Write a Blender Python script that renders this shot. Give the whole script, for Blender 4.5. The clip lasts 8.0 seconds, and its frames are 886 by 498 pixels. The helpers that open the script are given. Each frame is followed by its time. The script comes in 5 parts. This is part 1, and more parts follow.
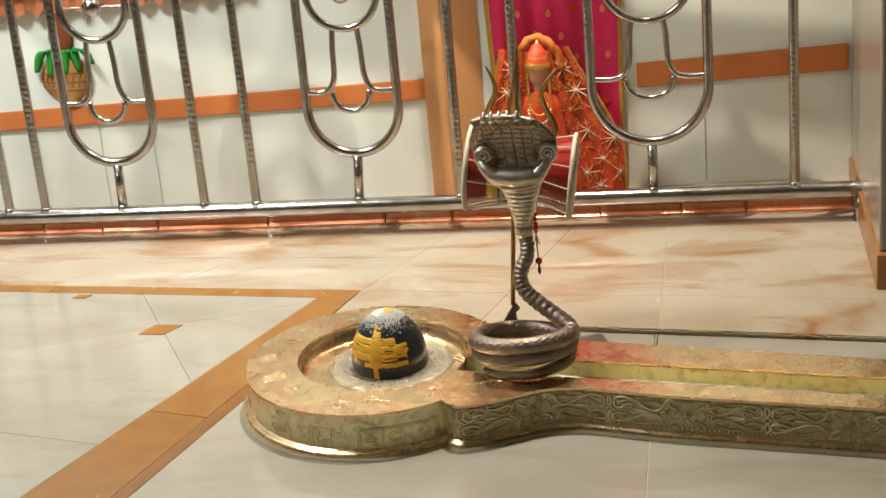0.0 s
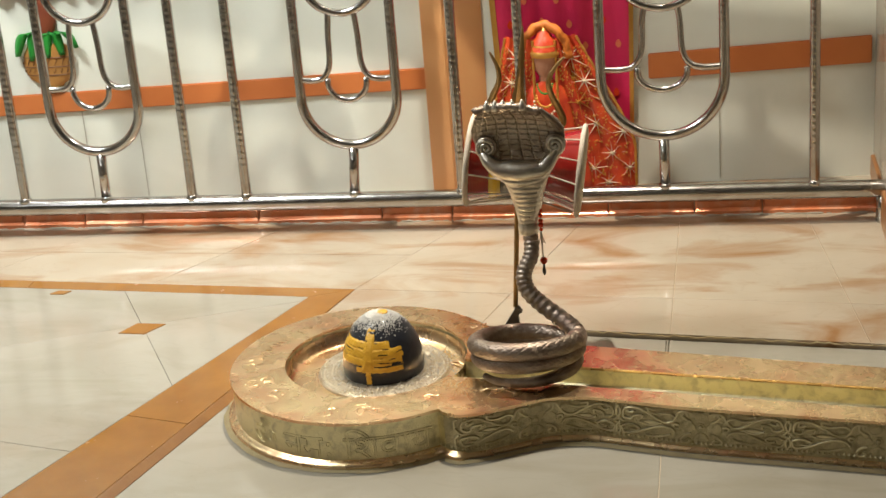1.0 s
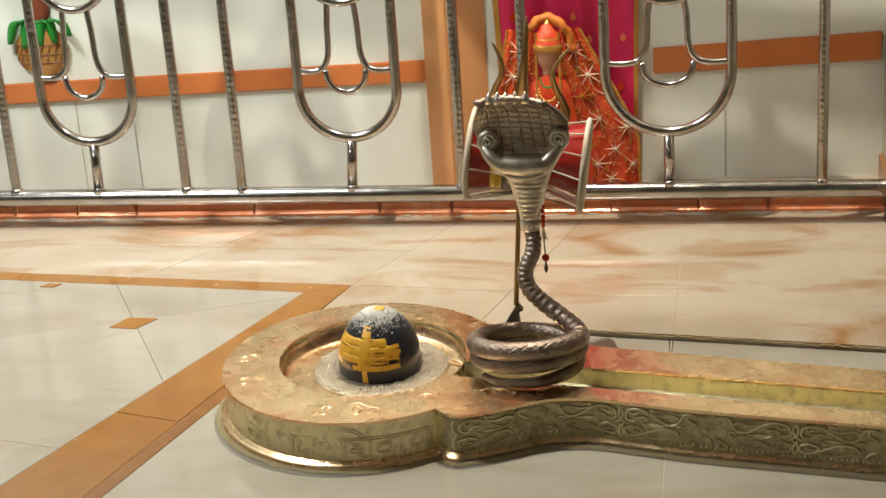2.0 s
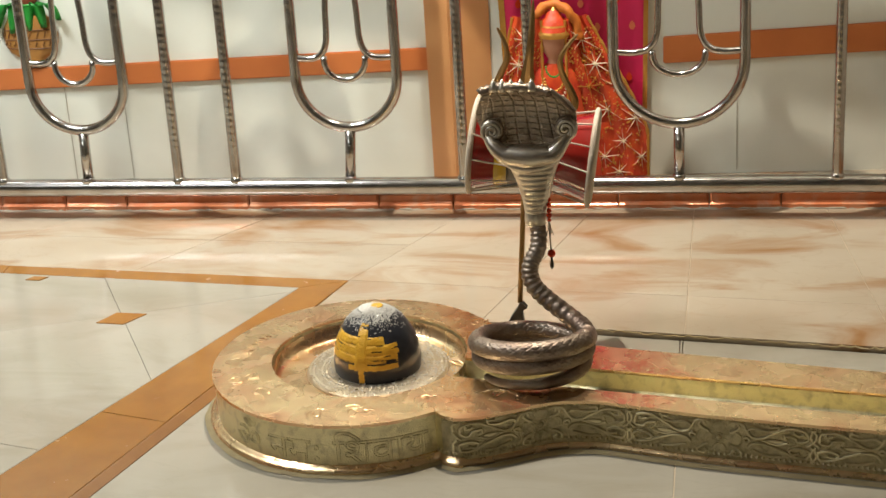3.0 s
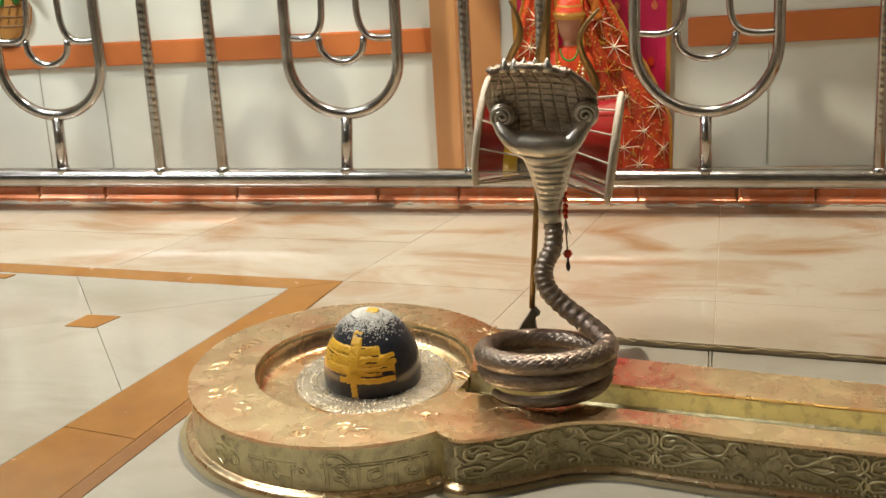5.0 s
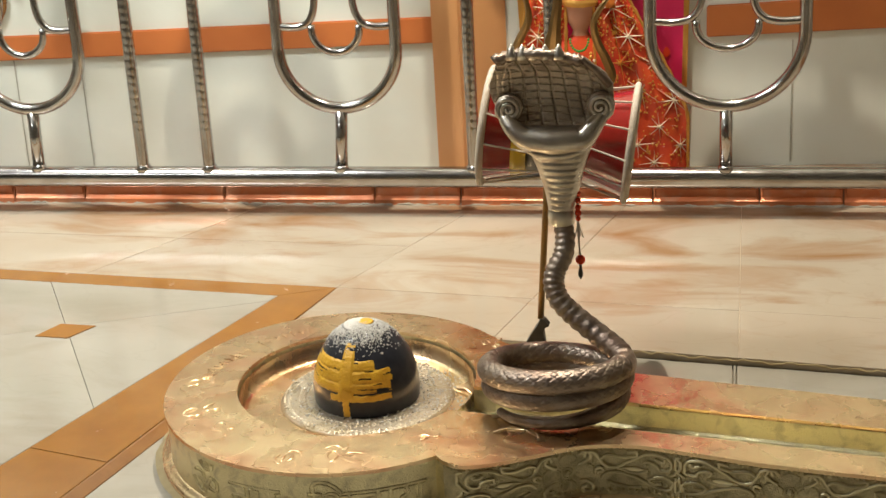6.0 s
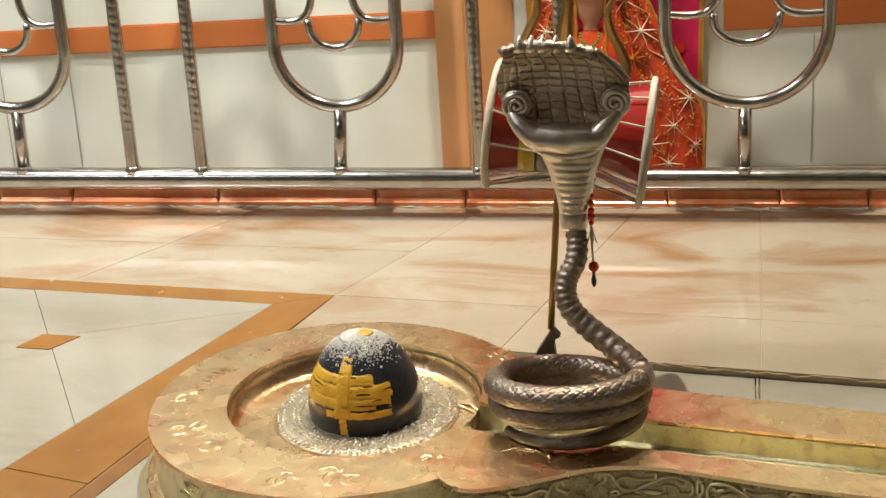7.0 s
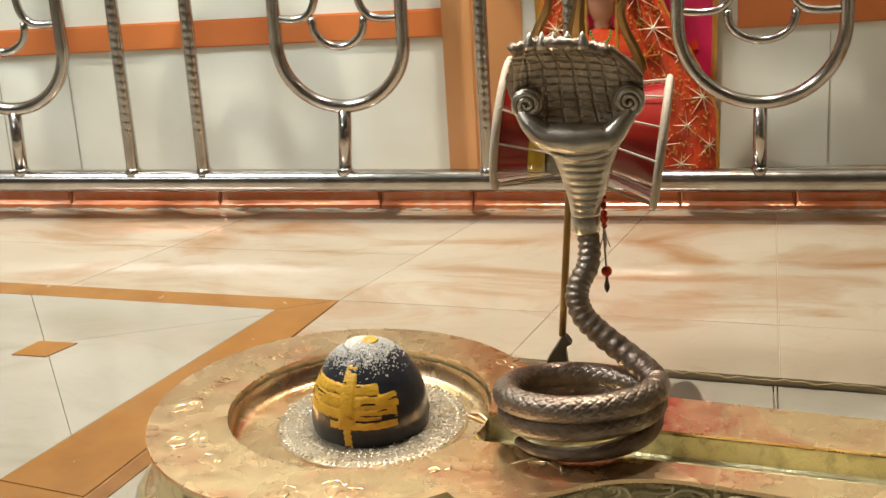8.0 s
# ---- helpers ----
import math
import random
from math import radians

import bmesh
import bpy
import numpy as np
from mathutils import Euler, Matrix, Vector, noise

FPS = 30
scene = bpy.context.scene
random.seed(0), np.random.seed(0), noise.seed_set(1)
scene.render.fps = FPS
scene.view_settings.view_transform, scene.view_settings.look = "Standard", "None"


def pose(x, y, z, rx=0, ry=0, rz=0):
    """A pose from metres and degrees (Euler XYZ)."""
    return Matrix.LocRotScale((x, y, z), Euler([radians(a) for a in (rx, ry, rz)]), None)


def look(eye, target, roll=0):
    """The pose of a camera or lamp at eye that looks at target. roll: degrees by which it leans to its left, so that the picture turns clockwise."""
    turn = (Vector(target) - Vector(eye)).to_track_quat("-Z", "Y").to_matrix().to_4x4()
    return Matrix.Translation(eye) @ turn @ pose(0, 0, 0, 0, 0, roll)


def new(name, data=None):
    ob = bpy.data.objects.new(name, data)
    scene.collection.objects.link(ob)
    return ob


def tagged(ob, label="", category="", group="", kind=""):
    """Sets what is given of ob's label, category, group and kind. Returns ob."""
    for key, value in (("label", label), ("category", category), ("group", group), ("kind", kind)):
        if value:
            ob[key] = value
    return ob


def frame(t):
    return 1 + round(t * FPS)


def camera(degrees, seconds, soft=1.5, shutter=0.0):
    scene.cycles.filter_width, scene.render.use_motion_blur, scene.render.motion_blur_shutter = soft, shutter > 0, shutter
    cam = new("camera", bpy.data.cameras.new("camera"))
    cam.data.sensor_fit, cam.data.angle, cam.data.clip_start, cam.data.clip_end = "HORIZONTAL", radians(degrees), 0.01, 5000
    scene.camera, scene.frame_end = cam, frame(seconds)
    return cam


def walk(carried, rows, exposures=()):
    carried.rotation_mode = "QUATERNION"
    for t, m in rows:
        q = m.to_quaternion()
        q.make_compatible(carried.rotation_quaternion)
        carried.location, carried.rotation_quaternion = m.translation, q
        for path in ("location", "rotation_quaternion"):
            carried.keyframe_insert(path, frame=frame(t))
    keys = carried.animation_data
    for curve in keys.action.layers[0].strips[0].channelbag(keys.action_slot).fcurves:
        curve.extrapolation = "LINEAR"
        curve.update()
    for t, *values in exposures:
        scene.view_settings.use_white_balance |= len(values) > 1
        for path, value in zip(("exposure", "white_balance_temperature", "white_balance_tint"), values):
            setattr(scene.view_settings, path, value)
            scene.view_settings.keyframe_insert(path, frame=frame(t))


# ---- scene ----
cam = camera(30.5, 8.0)
ROWS = [
    (0.0, (0.0094, -0.4389, 1.7111), (-0.4796, 2.3252, 0.6525), -5.237),
    (0.5, (-0.0078, -0.3167, 1.6626), (-0.4991, 2.4467, 0.6032), -5.084),
    (1.0, (-0.0247, -0.2100, 1.6225), (-0.5164, 2.5523, 0.5606), -4.605),
    (1.5, (-0.0345, -0.1727, 1.6061), (-0.5228, 2.5895, 0.5422), -4.201),
    (3.0, (-0.0715, 0.0198, 1.5320), (-0.5591, 2.7768, 0.4545), -3.588),
    (3.5, (-0.0850, 0.1025, 1.4999), (-0.5749, 2.8578, 0.4190), -3.299),
    (4.0, (-0.0995, 0.1959, 1.4662), (-0.5928, 2.9492, 0.3818), -3.107),
    (4.5, (-0.1104, 0.2497, 1.4465), (-0.6042, 3.0024, 0.3607), -3.174),
    (6.0, (-0.1674, 0.5971, 1.3228), (-0.6688, 3.3488, 0.2379), -3.204),
    (6.5, (-0.1814, 0.6702, 1.2952), (-0.6852, 3.4230, 0.2145), -3.143),
    (7.0, (-0.1952, 0.7656, 1.2635), (-0.7060, 3.5172, 0.1828), -3.349),
    (7.5, (-0.2019, 0.8098, 1.2509), (-0.7171, 3.5610, 0.1712), -3.519),
    (8.0, (-0.2117, 0.8474, 1.2366), (-0.7345, 3.5978, 0.1587), -3.534),
]
walk(cam, [(t, look(e, g, r)) for t, e, g, r in ROWS], [(0.0, 0.10), (1.5, 0.05), (4.5, -0.01), (8.0, 0.04)])

# ---- world and lamps ----
world = bpy.data.worlds.new("world")
world.use_nodes = True
world.node_tree.nodes["Background"].inputs[0].default_value = (1.0, 0.93, 0.85, 1)
world.node_tree.nodes["Background"].inputs[1].default_value = 0.03
scene.world = world


def area_lamp(name, place, target, size_x, size_y, watts, colour, spread=180):
    data = bpy.data.lights.new(name, "AREA")
    data.shape, data.size, data.size_y, data.energy, data.color = "RECTANGLE", size_x, size_y, watts, colour
    data.spread = math.radians(spread)
    ob = new(name, data)
    ob.matrix_world = look(place, target)
    return tagged(ob, kind="structure")


# unseen fill, added to brighten the fronts of things from the left
area_lamp("fill_lamp_front", (-3.1, 1.0, 2.93), (-1.7, 3.6, 0.3), 1.4, 0.6, 15, (1.0, 1.0, 0.99))
area_lamp("ceiling_lamp_rail", (-0.52, 3.74, 2.88), (-0.52, 3.78, 0.2), 0.03, 0.03, 68, (1.0, 0.91, 0.76), 160)
# unseen fill for the left wall, spread narrowed to keep the right dimmer
area_lamp("fill_lamp_side", (-2.4, 3.1, 2.93), (-1.9, 4.3, 0.4), 1.0, 0.3, 46, (0.97, 1.0, 0.99), 104)


# ---- materials ----
def mat(name, colour, rough=0.5, metal=0.0, second=None, scale=8.0, amount=0.5, bump=0.0, bump_scale=60.0,
        coat=0.0, rough_var=0.0, per_piece=0.0, detail=6.0, dark=None, dark_scale=3.0, dark_amount=0.4, stretch=(1, 1, 1)):
    """A surface of two mixed colours in noise, a third in large patches, fine relief and uneven gloss."""
    m = bpy.data.materials.new(name)
    m.use_nodes = True
    nt = m.node_tree
    n, l = nt.nodes, nt.links
    b = n["Principled BSDF"]
    tc = n.new("ShaderNodeTexCoord")
    mp = n.new("ShaderNodeMapping")
    mp.inputs["Scale"].default_value = stretch
    geo = n.new("ShaderNodeNewGeometry")
    l.new(geo.outputs["Position"], mp.inputs["Vector"])
    ns = n.new("ShaderNodeTexNoise")
    ns.inputs["Scale"].default_value, ns.inputs["Detail"].default_value = scale, detail
    l.new(mp.outputs[0], ns.inputs["Vector"])
    ramp = n.new("ShaderNodeValToRGB")
    ramp.color_ramp.elements[0].position, ramp.color_ramp.elements[1].position = 0.5 - 0.5 * (1 - amount), 0.5 + 0.5 * (1 - amount) + 0.05
    ramp.color_ramp.elements[0].color = (*colour, 1)
    ramp.color_ramp.elements[1].color = (*(second or colour), 1)
    l.new(ns.outputs["Fac"], ramp.inputs[0])
    out = ramp.outputs[0]
    if dark:
        nd = n.new("ShaderNodeTexNoise")
        nd.inputs["Scale"].default_value, nd.inputs["Detail"].default_value, nd.inputs["Distortion"].default_value = dark_scale, 5, 0.6
        l.new(mp.outputs[0], nd.inputs["Vector"])
        rd = n.new("ShaderNodeValToRGB")
        rd.color_ramp.elements[0].position, rd.color_ramp.elements[1].position = 0.48, 0.72
        rd.color_ramp.elements[0].color, rd.color_ramp.elements[1].color = (0, 0, 0, 1), (dark_amount,) * 3 + (1,)
        l.new(nd.outputs["Fac"], rd.inputs[0])
        mx = n.new("ShaderNodeMixRGB")
        mx.inputs[2].default_value = (*dark, 1)
        l.new(rd.outputs[0], mx.inputs[0])
        l.new(out, mx.inputs[1])
        out = mx.outputs[0]
    if per_piece:
        oi = n.new("ShaderNodeObjectInfo")
        hs = n.new("ShaderNodeHueSaturation")
        mr = n.new("ShaderNodeMapRange")
        mr.inputs["To Min"].default_value, mr.inputs["To Max"].default_value = 1 - per_piece, 1 + per_piece
        l.new(oi.outputs["Random"], mr.inputs["Value"])
        l.new(mr.outputs[0], hs.inputs["Value"])
        l.new(out, hs.inputs["Color"])
        out = hs.outputs[0]
    l.new(out, b.inputs["Base Color"])
    b.inputs["Roughness"].default_value, b.inputs["Metallic"].default_value = rough, metal
    if rough_var:
        nr = n.new("ShaderNodeTexNoise")
        nr.inputs["Scale"].default_value, nr.inputs["Detail"].default_value = scale * 2.3, 4
        l.new(mp.outputs[0], nr.inputs["Vector"])
        mr = n.new("ShaderNodeMapRange")
        mr.inputs["To Min"].default_value, mr.inputs["To Max"].default_value = max(0.02, rough - rough_var), rough + rough_var
        l.new(nr.outputs["Fac"], mr.inputs["Value"])
        l.new(mr.outputs[0], b.inputs["Roughness"])
    if coat:
        b.inputs["Coat Weight"].default_value, b.inputs["Coat Roughness"].default_value = coat, 0.06
    if bump:
        nb = n.new("ShaderNodeTexNoise")
        nb.inputs["Scale"].default_value, nb.inputs["Detail"].default_value = bump_scale, 5
        l.new(mp.outputs[0], nb.inputs["Vector"])
        bp = n.new("ShaderNodeBump")
        bp.inputs["Strength"].default_value, bp.inputs["Distance"].default_value = bump, 0.004
        l.new(nb.outputs["Fac"], bp.inputs["Height"])
        l.new(bp.outputs[0], b.inputs["Normal"])
    return m


def marble_mat(name, base, cloud, vein, vein_amount, per_piece):
    """Polished marble: pale clouds, rusty iron stains in bands and thin veins."""
    m = mat(name, base, 0.16, 0, cloud, 3.2, 0.35, 0.04, 25, coat=0.25, rough_var=0.07, per_piece=per_piece)
    nt = m.node_tree
    n, l = nt.nodes, nt.links
    b = n["Principled BSDF"]
    src = b.inputs["Base Color"].links[0].from_socket
    geo = [x for x in n if x.type == "NEW_GEOMETRY"][0]
    mp = n.new("ShaderNodeMapping")
    mp.inputs["Scale"].default_value, mp.inputs["Rotation"].default_value = (1.0, 2.6, 1), (0, 0, 0.5)
    l.new(geo.outputs["Position"], mp.inputs[0])
    stain = n.new("ShaderNodeTexNoise")
    stain.inputs["Scale"].default_value, stain.inputs["Detail"].default_value, stain.inputs["Distortion"].default_value = 2.6, 9, 1.0
    l.new(mp.outputs[0], stain.inputs["Vector"])
    rs = n.new("ShaderNodeValToRGB")
    rs.color_ramp.elements[0].position, rs.color_ramp.elements[1].position = 0.47, 0.73
    rs.color_ramp.elements[0].color, rs.color_ramp.elements[1].color = (0, 0, 0, 1), (vein_amount,) * 3 + (1,)
    l.new(stain.outputs["Fac"], rs.inputs[0])
    mx = n.new("ShaderNodeMixRGB")
    mx.inputs[2].default_value = (*vein, 1)
    l.new(rs.outputs[0], mx.inputs[0])
    l.new(src, mx.inputs[1])
    thin = n.new("ShaderNodeTexNoise")
    thin.inputs["Scale"].default_value, thin.inputs["Detail"].default_value, thin.inputs["Distortion"].default_value = 4.0, 3, 0.8
    l.new(mp.outputs[0], thin.inputs["Vector"])
    rt = n.new("ShaderNodeValToRGB")
    e = rt.color_ramp.elements
    e[0].position, e[1].position = 0.485, 0.515
    e[0].color, e[1].color = (0, 0, 0, 1), (0, 0, 0, 1)
    mid = e.new(0.5)
    mid.color = (0.10, 0.10, 0.10, 1)
    l.new(thin.outputs["Fac"], rt.inputs[0])
    m2 = n.new("ShaderNodeMixRGB")
    m2.inputs[2].default_value = (vein[0] * 0.8, vein[1] * 0.8, vein[2] * 0.85, 1)
    l.new(rt.outputs[0], m2.inputs[0])
    l.new(mx.outputs[0], m2.inputs[1])
    l.new(m2.outputs[0], b.inputs["Base Color"])
    return m


M_MARBLE = marble_mat("warm_marble", (0.43, 0.375, 0.29), (0.34, 0.275, 0.195), (0.27, 0.135, 0.05), 1.0, 0.05)
M_MARBLE_W = marble_mat("white_marble", (0.37, 0.345, 0.288), (0.28, 0.255, 0.20), (0.25, 0.22, 0.16), 0.65, 0.04)
M_BAND = mat("golden_stone", (0.29, 0.132, 0.024), 0.24, 0, (0.22, 0.09, 0.016), 14, 0.4, 0.06, 50, coat=0.15, rough_var=0.08, per_piece=0.05)
M_BANDEDGE = mat("band_edge", (0.28, 0.125, 0.03), 0.4, 0, (0.20, 0.085, 0.022), 20, 0.4, 0.3, 60)
M_GROUT = mat("grout", (0.44, 0.35, 0.25), 0.9, 0, (0.52, 0.43, 0.32), 40, 0.4, 0.4, 120)
M_WALL = mat("cream_wall", (0.77, 0.80, 0.71), 0.38, 0, (0.70, 0.72, 0.63), 5, 0.4, 0.05, 30, dark=(0.50, 0.47, 0.38), dark_scale=1.7, dark_amount=0.3)
M_ORANGE = mat("orange_paint", (0.62, 0.20, 0.055), 0.38, 0, (0.52, 0.15, 0.04), 9, 0.4, 0.08, 40)
M_PILASTER = mat("pilaster_paint", (0.72, 0.39, 0.17), 0.36, 0, (0.66, 0.33, 0.13), 7, 0.4, 0.05, 40)
M_COPPER = mat("copper_glaze", (0.70, 0.26, 0.115), 0.22, 0.25, (0.58, 0.17, 0.065), 16, 0.4, 0.3, 45, coat=0.5, rough_var=0.1, per_piece=0.12, dark=(0.55, 0.45, 0.32), dark_scale=22, dark_amount=0.4)
M_STEEL = mat("stainless_steel", (0.52, 0.51, 0.49), 0.16, 1.0, (0.42, 0.40, 0.38), 18, 0.4, 0.06, 120, rough_var=0.07, dark=(0.17, 0.12, 0.08), dark_scale=16, dark_amount=0.45)
# coppery blotches in the colour stand in for warm reflections on the brass
M_BRASS = mat("polished_brass", (0.80, 0.63, 0.37), 0.27, 1.0, (0.78, 0.52, 0.31), 9, 0.4, 0.65, 24, rough_var=0.10, dark=(0.72, 0.39, 0.22), dark_scale=9, dark_amount=0.85)
M_BRASS_SIDE = mat("engraved_brass", (0.86, 0.78, 0.50), 0.33, 1.0, (0.76, 0.68, 0.42), 14, 0.4, 0.5, 320, rough_var=0.08, dark=(0.26, 0.21, 0.11), dark_scale=40, dark_amount=0.5)
# duller and darker than the engraved brass; for the spout's front and flowers
M_BRASS_DULL = mat("dull_brass", (0.74, 0.66, 0.42), 0.40, 1.0, (0.56, 0.49, 0.30), 30, 0.4, 0.9, 420, rough_var=0.1, dark=(0.24, 0.20, 0.11), dark_scale=60, dark_amount=0.5)
M_BRASS_RELIEF = mat("raised_brass", (0.80, 0.73, 0.49), 0.36, 1.0, (0.54, 0.47, 0.29), 25, 0.4, 0.1, 150)
M_SNAKE = mat("aged_bronze", (0.22, 0.15, 0.11), 0.42, 0.9, (0.42, 0.365, 0.30), 22, 0.4, 0.3, 160, rough_var=0.1, dark=(0.12, 0.06, 0.045), dark_scale=11, dark_amount=0.6)
M_HOOD = mat("hood_bronze", (0.50, 0.42, 0.32), 0.46, 1.0, (0.60, 0.51, 0.41), 20, 0.4, 0.3, 130, rough_var=0.1, dark=(0.15, 0.105, 0.075), dark_scale=14, dark_amount=0.5)
M_SILVER = mat("worn_silver_metal", (0.78, 0.73, 0.64), 0.32, 1.0, (0.44, 0.395, 0.335), 18, 0.4, 0.2, 90, rough_var=0.1, dark=(0.17, 0.135, 0.105), dark_scale=16, dark_amount=0.45)
M_STONE = mat("black_stone", (0.012, 0.013, 0.017), 0.3, 0, (0.03, 0.032, 0.04), 60, 0.4, 0.08, 90, coat=0.08)
M_STONE.node_tree.nodes["Principled BSDF"].inputs["Specular IOR Level"].default_value = 0.3
M_YELLOW = mat("turmeric_paste", (0.70, 0.41, 0.03), 0.45, 0, (0.48, 0.25, 0.014), 45, 0.35, 0.5, 140)
M_ASH = mat("pale_ash", (0.62, 0.6, 0.55), 0.9, 0, (0.42, 0.4, 0.36), 90, 0.4, 0.6, 200)
M_WETASH = mat("ashy_brass", (0.46, 0.38, 0.24), 0.32, 0.8, (0.55, 0.50, 0.42), 34, 0.4, 0.6, 170, rough_var=0.15, dark=(0.26, 0.19, 0.10), dark_scale=20, dark_amount=0.6)
M_DARKBRASS = mat("brown_brass", (0.40, 0.255, 0.10), 0.42, 1.0, (0.30, 0.18, 0.075), 16, 0.4, 0.1, 90)
M_IRON = mat("dark_iron", (0.09, 0.085, 0.075), 0.5, 0.8, (0.14, 0.13, 0.11), 30, 0.4, 0.3, 110)
M_RED = mat("red_lacquer", (0.30, 0.014, 0.01), 0.16, 0, (0.22, 0.01, 0.008), 8, 0.4, 0.02, 60, coat=0.5)
M_DRUMYEL = mat("yellow_lacquer", (0.62, 0.42, 0.02), 0.25, 0, (0.5, 0.33, 0.02), 12, 0.4)
M_HIDE = mat("drum_hide", (0.62, 0.55, 0.40), 0.7, 0, (0.5, 0.43, 0.3), 20, 0.4, 0.3, 120)
M_ROPE = mat("cotton_rope", (0.62, 0.55, 0.45), 0.85, 0, (0.45, 0.37, 0.28), 90, 0.4, 0.5, 200)
M_BEAD = mat("red_bead", (0.75, 0.06, 0.015), 0.25, 0, (0.6, 0.04, 0.01), 20, 0.4)
M_THREAD = mat("red_thread", (0.5, 0.04, 0.02), 0.8, 0, (0.4, 0.03, 0.02), 90, 0.4)
M_PINK = mat("magenta_cloth", (0.68, 0.012, 0.085), 0.6, 0, (0.52, 0.01, 0.075), 9, 0.4, 0.3, 160)
M_GOLDDOT = mat("gold_print", (0.75, 0.24, 0.09), 0.5, 0.2, (0.7, 0.14, 0.08), 40, 0.4)
M_VEIL = mat("red_gold_veil", (0.50, 0.018, 0.010), 0.4, 0, (0.70, 0.11, 0.022), 34, 0.4, 0.4, 120, dark=(0.20, 0.008, 0.01), dark_scale=13, dark_amount=0.7)
M_GOLD = mat("gold_thread", (0.72, 0.42, 0.10), 0.32, 0.7, (0.62, 0.3, 0.06), 30, 0.4, 0.3, 160)
M_STAR = mat("silver_thread", (0.86, 0.78, 0.62), 0.35, 0.25, (0.62, 0.48, 0.3), 30, 0.4, 0.3, 160)
M_SAFFRON = mat("saffron_cloth", (0.62, 0.20, 0.02), 0.6, 0, (0.5, 0.12, 0.015), 30, 0.4, 0.4, 140)
M_SKIN = mat("painted_statue", (0.50, 0.24, 0.14), 0.4, 0, (0.44, 0.2, 0.115), 12, 0.4)
M_GREEN = mat("green_paint", (0.02, 0.30, 0.035), 0.4, 0, (0.012, 0.2, 0.025), 14, 0.4)
M_POT = mat("ochre_pot_paint", (0.45, 0.22, 0.05), 0.5, 0, (0.36, 0.16, 0.035), 14, 0.4)
M_NUT = mat("brown_coconut_paint", (0.16, 0.03, 0.012), 0.5, 0, (0.24, 0.06, 0.02), 24, 0.4, 0.3, 80)
M_LINE = mat("dark_line", (0.14, 0.06, 0.02), 0.6, 0, (0.2, 0.09, 0.03), 30, 0.4)
M_JOINT = mat("wall_joint", (0.36, 0.34, 0.27), 0.8, 0, (0.45, 0.43, 0.35), 30, 0.4)
M_GRIME = mat("ochre_grime", (0.42, 0.33, 0.17), 0.75, 0, (0.30, 0.23, 0.12), 40, 0.4, 0.5, 150)
M_CEMENT = mat("old_cement", (0.40, 0.36, 0.28), 0.9, 0, (0.26, 0.22, 0.16), 45, 0.4, 0.6, 120)
M_SIDEWALL = mat("beige_marble_wall", (0.33, 0.285, 0.22), 0.25, 0, (0.27, 0.225, 0.17), 4, 0.4, 0.03, 20, coat=0.15, dark=(0.24, 0.155, 0.095), dark_scale=6, dark_amount=0.4)
M_SKIRT = mat("brown_skirting", (0.33, 0.15, 0.05), 0.3, 0, (0.25, 0.1, 0.03), 10, 0.4)
M_PLASTER = mat("plain_plaster", (0.46, 0.43, 0.38), 0.75, 0, (0.38, 0.35, 0.31), 2.5, 0.4, 0.1, 40)


def add_cells(m, scale, depth, strength):
    """Overlapping scale-like cells as fine relief."""
    nt = m.node_tree
    n, l = nt.nodes, nt.links
    bsdf = n["Principled BSDF"]
    geo = [x for x in n if x.type == "NEW_GEOMETRY"][0]
    vo = n.new("ShaderNodeTexVoronoi")
    vo.inputs["Scale"].default_value = scale
    l.new(geo.outputs["Position"], vo.inputs["Vector"])
    bp = n.new("ShaderNodeBump")
    bp.invert = True
    bp.inputs["Strength"].default_value, bp.inputs["Distance"].default_value = strength, depth
    l.new(vo.outputs["Distance"], bp.inputs["Height"])
    if bsdf.inputs["Normal"].links:
        l.new(bsdf.inputs["Normal"].links[0].from_socket, bp.inputs["Normal"])
    l.new(bp.outputs[0], bsdf.inputs["Normal"])


add_cells(M_SNAKE, 150, 0.003, 0.2)


# ---- mesh helpers ----
def part(name, bm, material, parent=None, label="", smooth=False):
    """One bmesh as one mesh object under a thing or a part."""
    me = bpy.data.meshes.new(name)
    bm.normal_update()
    bm.to_mesh(me)
    bm.free()
    for mt in (material if isinstance(material, (list, tuple)) else [material]):
        me.materials.append(mt)
    if smooth:
        me.polygons.foreach_set("use_smooth", [True] * len(me.polygons))
    ob = new(name, me)
    if parent is not None:
        ob.parent = parent
    if label:
        ob["label"] = label
    return ob


def from_data(verts, faces):
    bm = bmesh.new()
    vs = [bm.verts.new(v) for v in verts]
    for f in faces:
        try:
            bm.faces.new([vs[i] for i in f])
        except ValueError:
            pass
    bmesh.ops.recalc_face_normals(bm, faces=bm.faces)
    return bm


def join(*bms):
    out = bmesh.new()
    for b in bms:
        me = bpy.data.meshes.new("tmp")
        b.to_mesh(me)
        b.free()
        out.from_mesh(me)
        bpy.data.meshes.remove(me)
    return out


def box(x0, y0, z0, x1, y1, z1, bevel=0.0):
    bm = bmesh.new()
    bmesh.ops.create_cube(bm, size=1)
    for v in bm.verts:
        v.co = Vector(((x0 + x1) / 2 + v.co.x * (x1 - x0), (y0 + y1) / 2 + v.co.y * (y1 - y0), (z0 + z1) / 2 + v.co.z * (z1 - z0)))
    if bevel:
        bmesh.ops.bevel(bm, geom=list(bm.edges), offset=bevel, segments=2, affect="EDGES", profile=0.5)
    return bm


